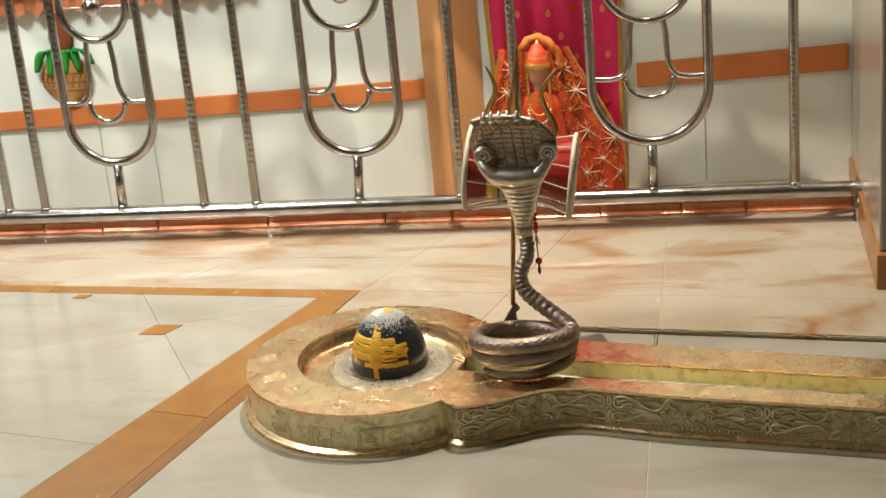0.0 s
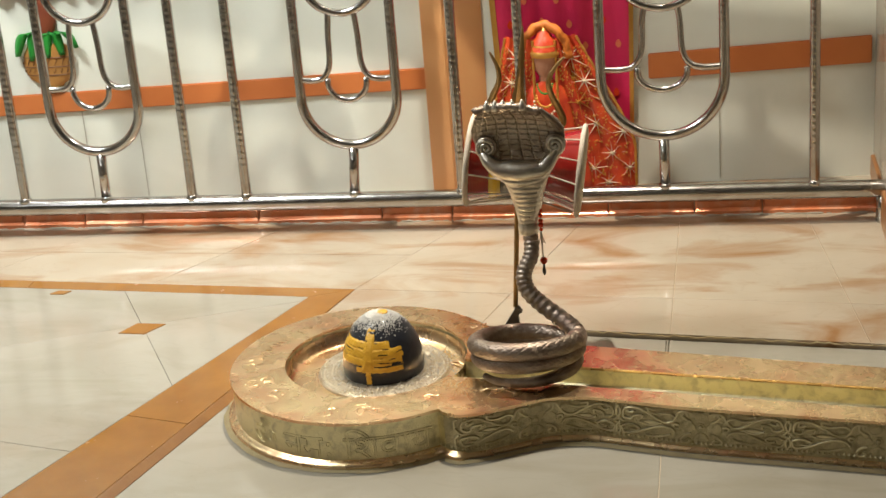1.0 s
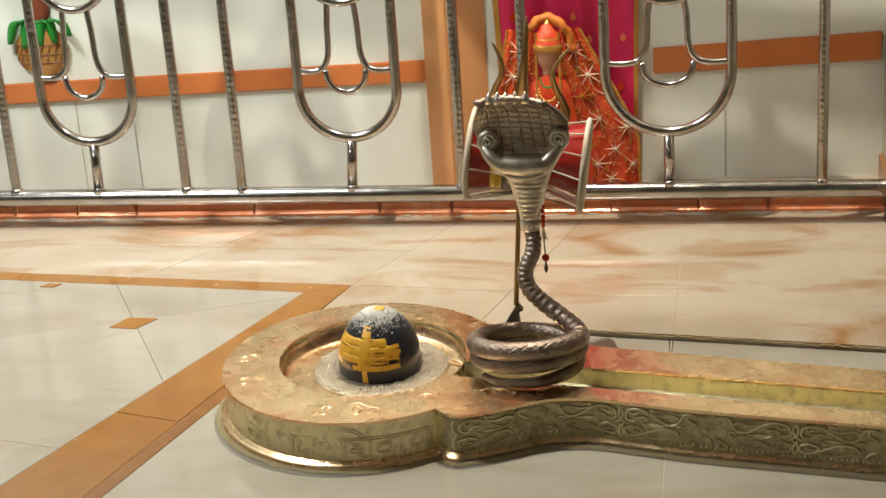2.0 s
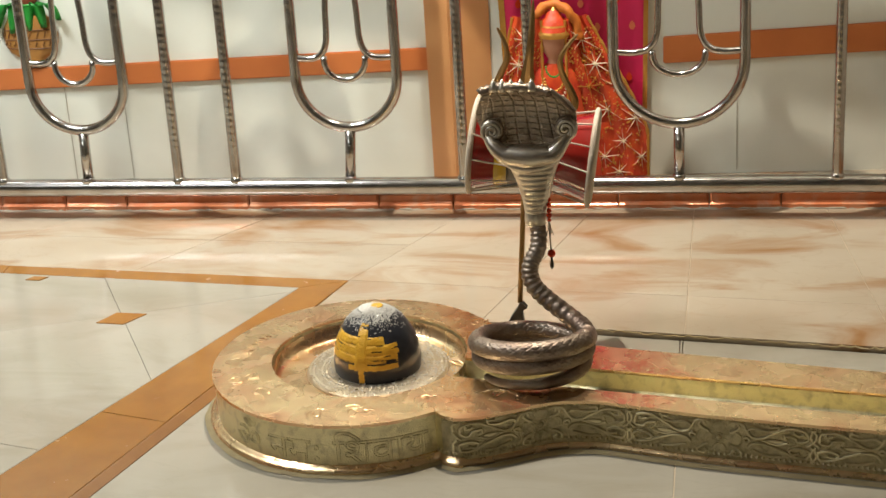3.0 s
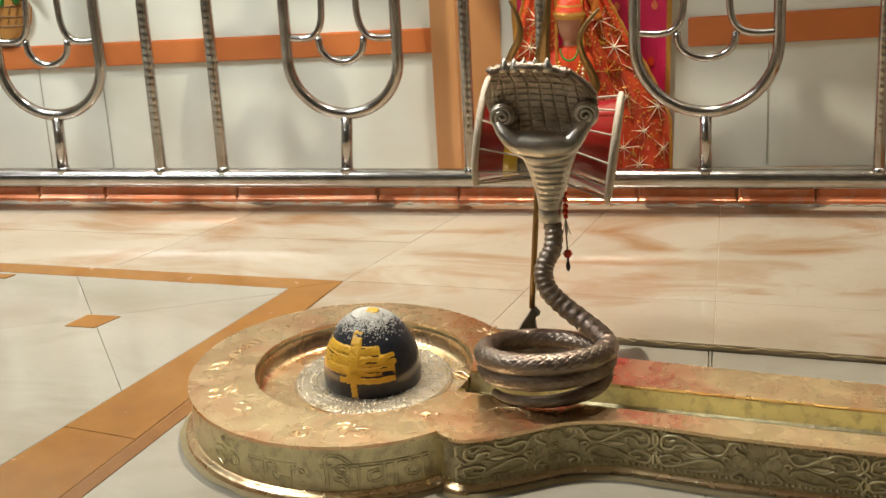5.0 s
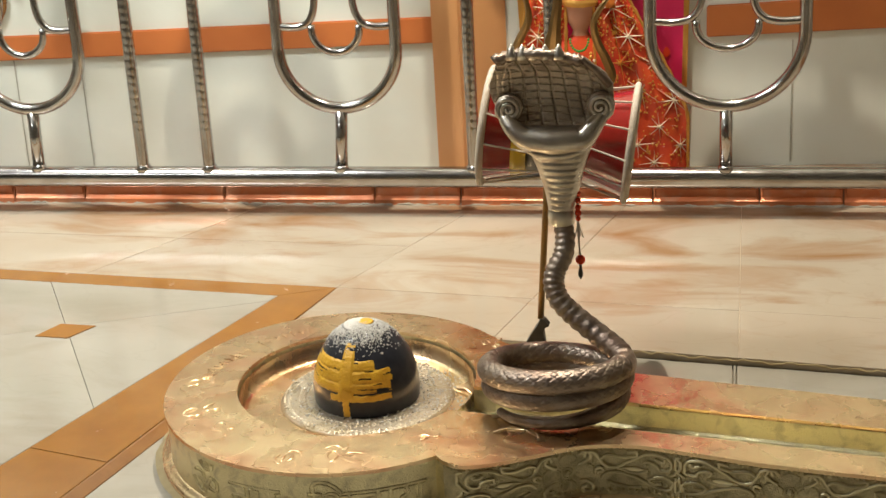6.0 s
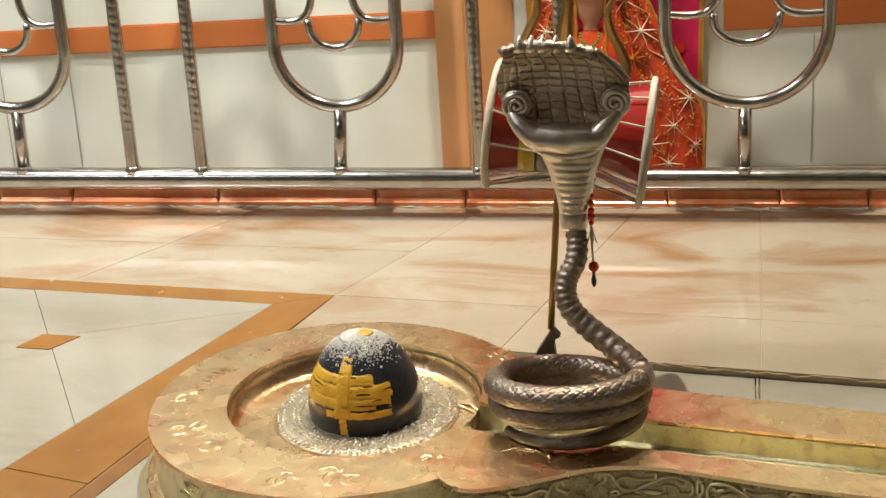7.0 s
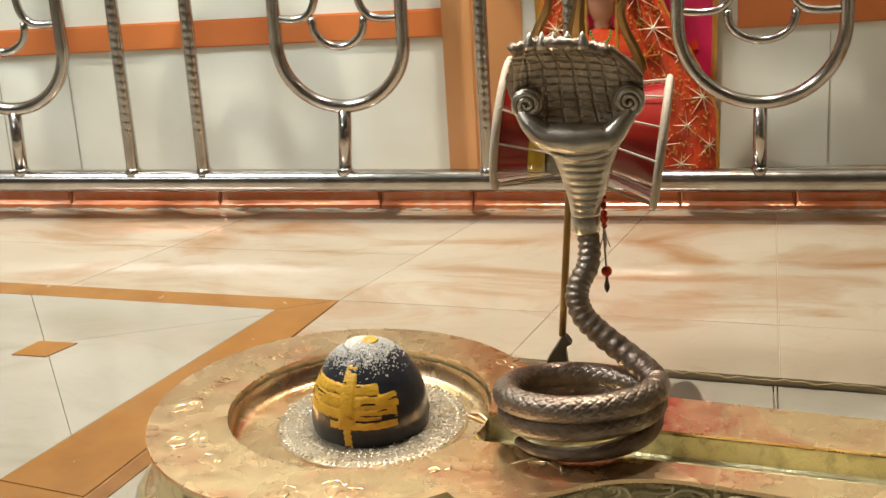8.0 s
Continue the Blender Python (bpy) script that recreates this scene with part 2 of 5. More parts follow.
def smooth_path(points, steps=8, closed=False):
    """Catmull-Rom through the points."""
    pts = [Vector(p) for p in points]
    n = len(pts)
    out = []
    for i in range(n if closed else n - 1):
        g = lambda j: pts[j % n] if closed else pts[min(max(j, 0), n - 1)]
        p0, p1, p2, p3 = g(i - 1), g(i), g(i + 1), g(i + 2)
        for s in range(steps):
            t = s / steps
            out.append(0.5 * ((2 * p1) + (p2 - p0) * t + (2 * p0 - 5 * p1 + 4 * p2 - p3) * t * t + (3 * p1 - p0 - 3 * p2 + p3) * t ** 3))
    if not closed:
        out.append(pts[-1])
    return out


def tube(path, radius, sides=10, closed=False, cap=True, bump=None):
    """A tube along a path; radius is a number or a function of 0..1; bump(i, j) scales it."""
    pts = [Vector(p) for p in path]
    n = len(pts)
    verts, faces = [], []
    up = Vector((0.03, 0.07, 1)).normalized()
    prev = None
    for i, p in enumerate(pts):
        a = pts[(i - 1) % n] if closed else pts[max(i - 1, 0)]
        b = pts[(i + 1) % n] if closed else pts[min(i + 1, n - 1)]
        d = (b - a).normalized()
        if prev is None:
            side = d.cross(up)
            if side.length < 0.1:
                side = d.cross(Vector((0, 1, 0.05)))
            side.normalize()
        else:
            side = (prev - d * prev.dot(d)).normalized()
        prev = side
        nor = side.cross(d).normalized()
        r = radius(i / max(1, n - 1)) if callable(radius) else radius
        for j in range(sides):
            t = 2 * math.pi * j / sides
            rr = r * (bump(i, j) if bump else 1)
            verts.append(p + side * (rr * math.cos(t)) + nor * (rr * math.sin(t)))
    rings = n if closed else n - 1
    for i in range(rings):
        for j in range(sides):
            a, b = i * sides + j, i * sides + (j + 1) % sides
            c, d = ((i + 1) % n) * sides + (j + 1) % sides, ((i + 1) % n) * sides + j
            faces.append((a, b, c, d))
    if cap and not closed:
        faces.append(tuple(range(sides)))
        faces.append(tuple((n - 1) * sides + j for j in range(sides)))
    return from_data(verts, faces)


def lathe(profile, centre=(0, 0, 0), segs=48, cap=True):
    """A body of revolution about z; profile holds (radius, height)."""
    verts, faces = [], []
    for r, z in profile:
        for j in range(segs):
            t = 2 * math.pi * j / segs
            verts.append((centre[0] + r * math.cos(t), centre[1] + r * math.sin(t), centre[2] + z))
    for i in range(len(profile) - 1):
        for j in range(segs):
            faces.append((i * segs + j, i * segs + (j + 1) % segs, (i + 1) * segs + (j + 1) % segs, (i + 1) * segs + j))
    if cap:
        faces.append(tuple(range(segs)))
        faces.append(tuple((len(profile) - 1) * segs + j for j in range(segs)))
    return from_data(verts, faces)


def prism(poly, z0, z1, bevel=0.0):
    n = len(poly)
    verts = [(x, y, z0) for x, y in poly] + [(x, y, z1) for x, y in poly]
    faces = [tuple(range(n)), tuple(range(n, 2 * n))] + [(i, (i + 1) % n, n + (i + 1) % n, n + i) for i in range(n)]
    bm = from_data(verts, faces)
    if bevel:
        top = [e for e in bm.edges if all(abs(v.co.z - z1) < 1e-6 for v in e.verts)]
        bmesh.ops.bevel(bm, geom=top, offset=bevel, segments=2, affect="EDGES", profile=0.5)
    return bm


def ball(centre, r, u=12, v=8, squash=1.0):
    bm = bmesh.new()
    bmesh.ops.create_uvsphere(bm, u_segments=u, v_segments=v, radius=r)
    for w in bm.verts:
        w.co = Vector((w.co.x, w.co.y, w.co.z * squash)) + Vector(centre)
    return bm


def cut(poly, a, b):
    """The two parts of a convex polygon on either side of the line through a and b."""
    sides = ([], [])
    f = lambda p: (b[0] - a[0]) * (p[1] - a[1]) - (b[1] - a[1]) * (p[0] - a[0])
    for i, p in enumerate(poly):
        q = poly[(i + 1) % len(poly)]
        fp, fq = f(p), f(q)
        if abs(fp) < 1e-9:
            sides[0].append(p)
            sides[1].append(p)
            continue
        sides[0 if fp >= 0 else 1].append(p)
        if abs(fq) < 1e-9:
            continue
        if fp * fq < 0:
            t = fp / (fp - fq)
            c = (p[0] + (q[0] - p[0]) * t, p[1] + (q[1] - p[1]) * t)
            sides[0].append(c)
            sides[1].append(c)
    return [s for s in sides if len(s) > 2]


def cells(poly, lines):
    out = [poly]
    for a, b in lines:
        out = [c for p in out for c in cut(p, a, b)]
    return out


def inset(poly, d):
    """A convex polygon drawn in by d on all sides."""
    area = sum(p[0] * q[1] - q[0] * p[1] for p, q in zip(poly, poly[1:] + poly[:1]))
    p = poly if area > 0 else poly[::-1]
    out = list(p)
    for i in range(len(p)):
        a, b = Vector(p[i]), Vector(p[(i + 1) % len(p)])
        if (b - a).length < 1e-6:
            continue
        nrm = Vector((-(b - a).y, (b - a).x)).normalized() * d
        halves = cut(out, tuple(a + nrm), tuple(b + nrm))
        if not halves:
            return []
        f = lambda c: sum((b - a).x * (q[1] - a.y) - (b - a).y * (q[0] - a.x) for q in c) / len(c)
        out = max(halves, key=f)
    return out


def empty(name, place=(0, 0, 0)):
    ob = new(name)
    ob.location = place
    return ob


# ---- room ----
RAIL_Y, RISER_Y = 4.13, 4.215
UP = 0.015


def wall_y(x):
    return 4.36 + 0.05 * (x + 0.83)


floor = part("floor", box(-4.2, -1.2, -0.12, 2.8, 4.6, -0.012), M_GROUT)
tagged(floor, kind="structure", label="polished marble floor with inlaid golden stone bands")
# assumed, unseen ceiling and walls; their plaster tone steers bounce and metal reflections
tagged(part("ceiling", box(-4.2, -1.2, 3.0, 2.8, 4.9, 3.1), M_PLASTER), kind="structure")
tagged(part("wall_south", box(-4.2, -1.3, -0.1, 2.8, -1.2, 3.0), M_PLASTER), kind="structure")
tagged(part("wall_west", box(-4.3, -1.3, -0.1, -4.2, 4.9, 3.0), M_PLASTER), kind="structure")
tagged(part("wall_east", box(2.8, -1.3, -0.1, 2.9, 4.9, 3.0), M_PLASTER), kind="structure")

platform = part("platform", box(-4.2, RISER_Y + 0.012, -0.01, 0.44, 4.75, 0.05), M_MARBLE)
tagged(platform, kind="structure", label="low marble shrine platform behind the railing")

# back wall with thickness, slightly skewed to the railing
bm = from_data([(x, wall_y(x) + d, z) for x in (-4.2, 2.8) for d in (0, 0.2) for z in (0.05, 3.0)],
               [(0, 1, 5, 4), (2, 3, 7, 6), (0, 1, 3, 2), (4, 5, 7, 6), (1, 3, 7, 5), (0, 2, 6, 4)])
wall = tagged(part("wall_north", bm, M_WALL), kind="structure", label="cream glazed wall with an orange painted band")


def on_wall(x0, x1, za0, za1, zb0, zb1, depth, bevel=0.003):
    """A flat bar on the back wall, from x0 to x1, with its heights at both ends."""
    v = []
    for x, z0, z1 in ((x0, za0, za1), (x1, zb0, zb1)):
        for d in (-depth, 0.0):
            for z in (z0, z1):
                v.append((x, wall_y(x) + d - 0.001, z))
    b = from_data(v, [(0, 1, 5, 4), (2, 3, 7, 6), (0, 1, 3, 2), (4, 5, 7, 6), (1, 3, 7, 5), (0, 2, 6, 4)])
    if bevel:
        bmesh.ops.bevel(b, geom=list(b.edges), offset=bevel, segments=2, affect="EDGES")
    return b


tagged(part("trim", on_wall(-3.2, -0.842, 0.331, 0.390, 0.374, 0.438, 0.008), M_ORANGE), kind="structure", label="orange painted band along the cream wall")
tagged(part("trim", on_wall(-0.20, 0.43, 0.372, 0.447, 0.390, 0.470, 0.008), M_ORANGE), kind="structure", label="orange painted band along the cream wall")

for x in (-1.90, -1.73, 0.0):
    tagged(part("wall_joint", on_wall(x - 0.0012, x + 0.0012, 0.06, 0.36, 0.06, 0.36, 0.0008, 0), M_JOINT), kind="structure", label="dark joint between wall panels")

pil = part("pilaster", on_wall(-0.842, -0.775, 0.05, 1.6, 0.05, 1.6, 0.05), M_PILASTER)
tagged(pil, kind="structure", label="orange painted pilaster beside the niche")
b = from_data([(-0.7745, wall_y(-0.775) - 0.048, 0.05), (-0.7745, wall_y(-0.775) - 0.048, 1.6), (-0.672, wall_y(-0.67) - 0.004, 0.05), (-0.672, wall_y(-0.67) - 0.004, 1.6),
               (-0.7745, wall_y(-0.775) - 0.001, 0.05), (-0.7745, wall_y(-0.775) - 0.001, 1.6), (-0.672, wall_y(-0.67) - 0.001, 0.05), (-0.672, wall_y(-0.67) - 0.001, 1.6)],
              [(0, 1, 3, 2), (4, 5, 7, 6), (0, 1, 5, 4), (2, 3, 7, 6), (1, 3, 7, 5), (0, 2, 6, 4)])
tagged(part("pilaster_reveal", b, M_PILASTER), kind="structure", label="splayed orange reveal of the pilaster")

# pier at the end of the platform
tagged(part("wall_pier", box(0.44, 3.62, 0.115, 1.2, 4.75, 3.0, 0.006), M_SIDEWALL), kind="structure", label="beige marble clad pier")
tagged(part("baseboard", box(0.432, 3.60, 0.0, 1.2, 4.75, 0.112, 0.004), M_SKIRT), kind="structure", label="brown stone skirting of the pier")


# ---- floor pieces ----
def lay(polys, z, material, gap, parent, name="tile", thick=0.022):
    for p in polys:
        q = inset(p, gap)
        if len(q) < 3:
            continue
        area = abs(sum(a[0] * c[1] - c[0] * a[1] for a, c in zip(q, q[1:] + q[:1]))) / 2
        if area < 0.0008:
            continue
        part(name, prism(q, z - thick, z + random.uniform(-0.0004, 0.0004), 0.0012), material, parent)


EDGE_L, EDGE_R = (-1.016, 3.498), (0.242, 3.328)
CORNER = (-0.963, 3.687)
slope = (EDGE_R[1] - EDGE_L[1]) / (EDGE_R[0] - EDGE_L[0])
edge_y = lambda x: EDGE_L[1] + slope * (x - EDGE_L[0])
far = lambda x: 3.687 - 0.0985 * (x + 0.963)
far_in = lambda x: 3.638 - 0.110 * (x + 1.079)
near_x = lambda y: -0.963 + 0.292 * (y - 3.687)
near_in_x = lambda y: -1.079 + 0.392 * (y - 3.638)

# raised floor behind the sunken bay
back_poly = [(near_x(edge_y(-1.0)) + 0.002, edge_y(-1.016)), (1.2, edge_y(1.2)), (1.2, RISER_Y), (-4.2, RISER_Y), (-4.2, far(-4.2)), CORNER]
right_poly = [EDGE_L, (1.2, edge_y(1.2)), (1.2, RISER_Y), (-0.72, RISER_Y), CORNER]
left_poly = [CORNER, (-0.72, RISER_Y), (-4.2, RISER_Y), (-4.2, far(-4.2))]
lines_r = [((-0.963, 3.687), (0.268, 3.556)), ((-0.131, 3.2), (-0.116, 4.19)), ((-0.589, 3.475), (-0.40, 4.15)), ((0.33, 3.33), (0.235, 4.2))]
lines_l = [((-2.2, 4.02), (-0.85, 3.93)), ((-1.55, 3.74), (-1.25, 4.2)), ((-2.1, 3.8), (-1.8, 4.2)), ((-3.0, 3.8), (-2.6, 4.2))]
lay(cells(right_poly, lines_r), UP, M_MARBLE, 0.0006, floor, thick=0.030)
lay(cells(left_poly, lines_l), UP, M_MARBLE, 0.0006, floor, thick=0.030)

part("grout_bed", prism([(near_x(edge_y(-1.0)) + 0.006, edge_y(-1.016) + 0.004), (1.2, edge_y(1.2) + 0.004), (1.2, RISER_Y), (-4.2, RISER_Y), (-4.2, far(-4.2) + 0.002), (CORNER[0], CORNER[1] + 0.002)], -0.011, UP - 0.0018), M_GROUT, floor)

# inlaid field beside the bay
band_far = [CORNER, (-4.2, far(-4.2)), (-4.2, far_in(-4.2)), (-1.079, 3.638)]
band_near = [CORNER, (-1.079, 3.638), (near_in_x(-1.2), -1.2), (near_x(-1.2), -1.2)]
lay(cells(band_far, [((-1.9, 3.5), (-1.9, 4.0)), ((-2.9, 3.5), (-2.9, 4.0))]), UP, M_BAND, 0.0006, floor, "band_stone", 0.030)
lay(cells(band_near, [((-1.6, 3.02), (-1.0, 2.86)), ((-1.6, 2.1), (-1.0, 1.9)), ((-2, 1.0), (-1.0, 0.8))]), UP, M_BAND, 0.0006, floor, "band_stone", 0.030)
field = [(-1.079, 3.638), (-4.2, far_in(-4.2)), (-4.2, -1.2), (near_in_x(-1.2), -1.2)]
dia = [(-1.495, 3.471), (-1.417, 3.465), (-1.455, 3.403), (-1.525, 3.410)]
dia2 = [(-1.80, 3.700), (-1.76, 3.698), (-1.775, 3.675), (-1.815, 3.678)]
field_lines = [((-1.596, 3.676), (-1.305, 3.139)), ((-1.702, 3.377), (-1.098, 3.607)), ((-1.9, 2.9), (-1.3, 2.75)), ((-2.3, 3.8), (-2.0, 2.9)), ((-3.1, 3.9), (-2.8, 2.5)), ((-3, 2.0), (-1, 1.6))]
field_cells = cells(field, field_lines)
lay(field_cells, UP, M_MARBLE_W, 0.0003, floor, thick=0.030)
part("inlay_diamond", prism(dia, UP - 0.01, UP + 0.0022, 0.0006), M_BAND, floor)
part("inlay_diamond", prism(dia2, UP - 0.01, UP + 0.0022, 0.0006), M_BAND, floor)

# dark edge of the raised band towards the bay

v = [(near_x(y) + o, y, z) for y in (3.50, -1.2) for o, z in ((0.0006, -0.012), (0.0006, UP - 0.0012), (0.004, UP - 0.002), (0.021, 0.0015), (0.022, -0.012))]
part("band_edge", from_data(v, [tuple(range(5)), tuple(range(5, 10))] + [(i, (i + 1) % 5, 5 + (i + 1) % 5, 5 + i) for i in range(5)]), M_BANDEDGE, floor)

# sunken bay under the brass base
part("grout_bed", box(-0.60, -1.1, -0.0115, 1.15, 3.20, -0.0018), M_GROUT, floor)
bay = [(near_x(edge_y(-1.02)) + 0.012, edge_y(-1.02) - 0.002), (1.2, edge_y(1.2) - 0.002), (2.8, 3.0), (2.8, -1.2), (near_x(-1.2) + 0.012, -1.2)]
lay(cells(bay, [((-0.133, 3.3), (-0.139, 2.7)), ((-0.139, 2.7), (-0.139, 2.0)), ((-1.2, 2.42), (1.0, 2.2)), ((0.62, 3.3), (0.55, 2.0)), ((-1, 1.5), (1, 1.4))]), 0.0, M_MARBLE_W, 0.0009, floor)

# copper-glazed riser under the railing, in moulded segments
riser = tagged(empty("platform_riser", (0, RISER_Y, 0)), kind="structure", label="copper-coloured glazed moulding along the platform's edge")
joints = [-3.0, -2.55, -2.1, -1.905, -1.72, -1.36, -0.985, -0.775, -0.32, -0.075, 0.115, 0.43]
for x0, x1 in zip(joints, joints[1:]):
    prof = [(0.012, -0.002), (-0.012, 0.0), (-0.013, 0.014), (-0.004, 0.022), (-0.004, 0.040), (-0.014, 0.047), (-0.012, 0.058), (0.012, 0.060)]
    n = len(prof)
    v = [(x + (0.006 if k in (0,) else -0.006) * (1 if 2 < i < 6 else 0), p[0] * (1 + 0.2 * random.random()), p[1] + UP * 0.9) for k, x in enumerate((x0 + 0.0015, x1 - 0.0015)) for i, p in enumerate(prof)]
    bmr = from_data(v, [tuple(range(n)), tuple(range(n, 2 * n))] + [(i, (i + 1) % n, n + (i + 1) % n, n + i) for i in range(n)])
    part("moulding", bmr, M_COPPER, riser)


# old cement smeared along the foot of the moulding, and dirt along the slab's edge
random.seed(21)
pts = [(-3.0 + 0.012 * i, RISER_Y - 0.0115 + random.uniform(-0.003, 0.002), UP + random.uniform(-0.001, 0.002)) for i in range(286)]
cem = part("cement_line", tube(pts, 0.0038, 6, bump=lambda i, j: 1 + 0.9 * noise.noise(Vector((i * 0.45, j * 0.3, 2)))), M_CEMENT, floor)
pts = [(-1.0 + 0.01 * i, edge_y(-1.0 + 0.01 * i) - 0.001 + random.uniform(-0.0012, 0.0012), 0.0095 + random.uniform(-0.002, 0.003)) for i in range(215)]
dirt = part("edge_dirt", tube(pts, 0.0017, 6, bump=lambda i, j: 1 + 1.6 * noise.noise(Vector((i * 0.5, j * 0.3, 9)))), M_GRIME, floor)

# ---- steel railing ----
def twist(z0, z1, x, r=0.0145, lean=0.0):
    """An upright of spirally rolled steel tube with a plain ferrule at its foot."""
    path, n = [], int((z1 - z0) / 0.004)
    for i in range(n + 1):
        path.append((x + lean * i / n, RAIL_Y, z0 + (z1 - z0) * i / n))
    return tube(path, r, 12, bump=lambda i, j: 1.0 if path[i][2] < 0.225 else 1 - 0.055 * max(0.0, math.cos(2 * math.pi * (i / 4.6 - j / 12))) ** 5)


def weld(x, z=0.134):
    prof = [(0.021, -0.008), (0.019, 0.0), (0.0165, 0.005), (0.0145, 0.007)]
    return lathe(prof, (x, RAIL_Y, z), 14)


railing = tagged(empty("railing", (0, 0, 0)), label="stainless steel railing with twisted bars and looped panels", category="railing")
R_RAIL = 0.0245
part("bottom_rail", tube([(-3.4 + 0.1 * i, RAIL_Y, 0.1105) for i in range(40)], R_RAIL, 20), M_STEEL, railing, smooth=True)
part("top_rail", tube([(-3.4 + 0.1 * i, RAIL_Y, 1.44) for i in range(40)], R_RAIL, 16), M_STEEL, railing, smooth=True)
for x in (-3.0, -2.75, -2.31, -2.167, -2.047, -1.529, -1.364, -0.727, -0.542, 0.254, 0.476):
    part("bar", join(twist(0.13, 1.43, x), weld(x)), M_STEEL, railing, smooth=True)
for x in (-3.3, 0.44):
    part("foot_post", tube([(x, RAIL_Y, 0.0), (x, RAIL_Y, 0.10)], 0.02, 12), M_STEEL, railing, smooth=True)


def loop_panel(cx, half, foot):
    """One long oval loop with a ring, a ball and curled braces in it."""
    p = tagged(empty("loop_panel", (cx, RAIL_Y, 0.27)), label="")
    p.parent = railing
    zc, zb = 0.765, 0.264 + 0.0145 + half
    rows = []
    for k in range(25):
        t = math.pi + math.pi * k / 24
        rows.append((half * math.cos(t), zb + half * 1.0 * math.sin(t)))
    top = 2 * zc - zb
    side = [(half, zb + (top - zb) * k / 120) for k in range(1, 120)]
    up = [(-x, 2 * zc - z) for x, z in rows]
    side2 = [(-x, 2 * zc - z) for x, z in side]
    ring = [(x, 0.0, z - 0.27) for x, z in rows + side + up + side2]
    rib = lambda i, j: 1 - (0.08 * max(0.0, math.cos(2 * math.pi * (i / 3.4 - j / 12))) ** 5 if 0.60 < ring[i][2] + 0.27 < 0.95 else 0)
    part("loop", tube(ring, 0.0145, 12, True, bump=rib), M_STEEL, p, smooth=True)
    r2 = half * 0.76
    circle = [(r2 * math.cos(2 * math.pi * k / 40), 0, zc - 0.27 + r2 * math.sin(2 * math.pi * k / 40)) for k in range(40)]
    part("ring", tube(circle, 0.0115, 10, True), M_STEEL, p, smooth=True)
    part("pin", tube([(-r2, 0, zc - 0.27), (r2, 0, zc - 0.27)], 0.0025, 6), M_STEEL, p)
    part("steel_ball", ball((0, 0, zc - 0.27), 0.031, 24, 14), M_STEEL, p, smooth=True)
    w = half * 0.33
    for sgn in (1, -1):
        f = lambda z: (zc + sgn * (z - zc)) - 0.27
        for sx in (1, -1):
            br = smooth_path([(sx * w * 0.8, 0, f(zc - r2 * 0.97)), (sx * w * 0.92, 0, f(0.60)), (sx * w, 0, f(0.52)), (sx * w * 1.35, 0, f(0.482)), (sx * w * 2.0, 0, f(0.470)), (sx * (half - 0.008), 0, f(0.472))], 6)
            part("brace", tube(br, 0.0088, 8), M_STEEL, p, smooth=True)
        inner = [(w * 1.22 * math.cos(t), 0, f(0.462 + 0.052 * math.sin(t) * 1.0)) for t in [math.pi + math.pi * k / 16 for k in range(17)]]
        inner = [(-w * 1.22, 0, f(0.474))] + inner + [(w * 1.22, 0, f(0.474))]
        part("inner_curl", tube(inner, 0.0088, 8), M_STEEL, p, smooth=True)
    part("stub", join(tube([(foot, 0, 0.13 - 0.27), (0, 0, 0.272 - 0.27)], 0.0145, 12), lathe([(0.021, -0.008), (0.0165, 0.005), (0.0145, 0.007)], (foot, 0, 0.134 - 0.27), 14)), M_STEEL, p, smooth=True)
    part("upper_stub", tube([(0, 0, 1.283 - 0.27), (0, 0, 1.43 - 0.27)], 0.0145, 12), M_STEEL, p, smooth=True)


loop_panel(-1.790, 0.135, -0.004)
loop_panel(-1.032, 0.138, -0.010)
loop_panel(-0.153, 0.168, 0.0)


# ---- brass base ----
HB = 0.100
CX, CY, RO, RI = -0.797, 3.048, 0.304, 0.202


def outline(off=0.0):
    """Plan of the base: the round, a small shoulder and the long spout, drawn out by off."""
    pts = []
    a0, a1 = math.radians(-50.5), math.radians(-322)
    for k in range(73):
        t = a0 + (a1 - a0) * k / 72
        pts.append((CX + (RO + off) * math.cos(t), CY + (RO + off) * math.sin(t)))
    back = smooth_path([(pts[-1][0], pts[-1][1], 0), (-0.50, 3.192 + off, 0), (-0.40, 3.140 + off, 0), (-0.27, 3.108 + off, 0), (-0.1, 3.075 + off, 0)], 6)
    pts += [(p.x, p.y) for p in back[1:]]
    pts += [(0.201, 3.017 + off), (0.95, 2.872 + off)]
    pts += [(0.92, 2.640 - off), (0.173, 2.771 - off), (-0.05, 2.808 - off)]
    front = smooth_path([(-0.125, 2.822 - off, 0), (-0.24, 2.852 - off, 0), (-0.31, 2.866 - off, 0), (-0.385, 2.858 - off, 0), (-0.45, 2.826 - off, 0), (-0.51, 2.797 - off, 0), (-0.56, 2.784 - off, 0), (-0.592, 2.798 - off, 0)], 6)
    pts += [(p.x, p.y) for p in front]
    return pts


base = tagged(empty("brass_base", (CX, CY, 0)), label="polished brass lingam base with round basin and long engraved spout", category="ritual base")
base.scale = (1.022, 1.022, 1.04)
shift = Matrix.Translation((-CX, -CY, 0))


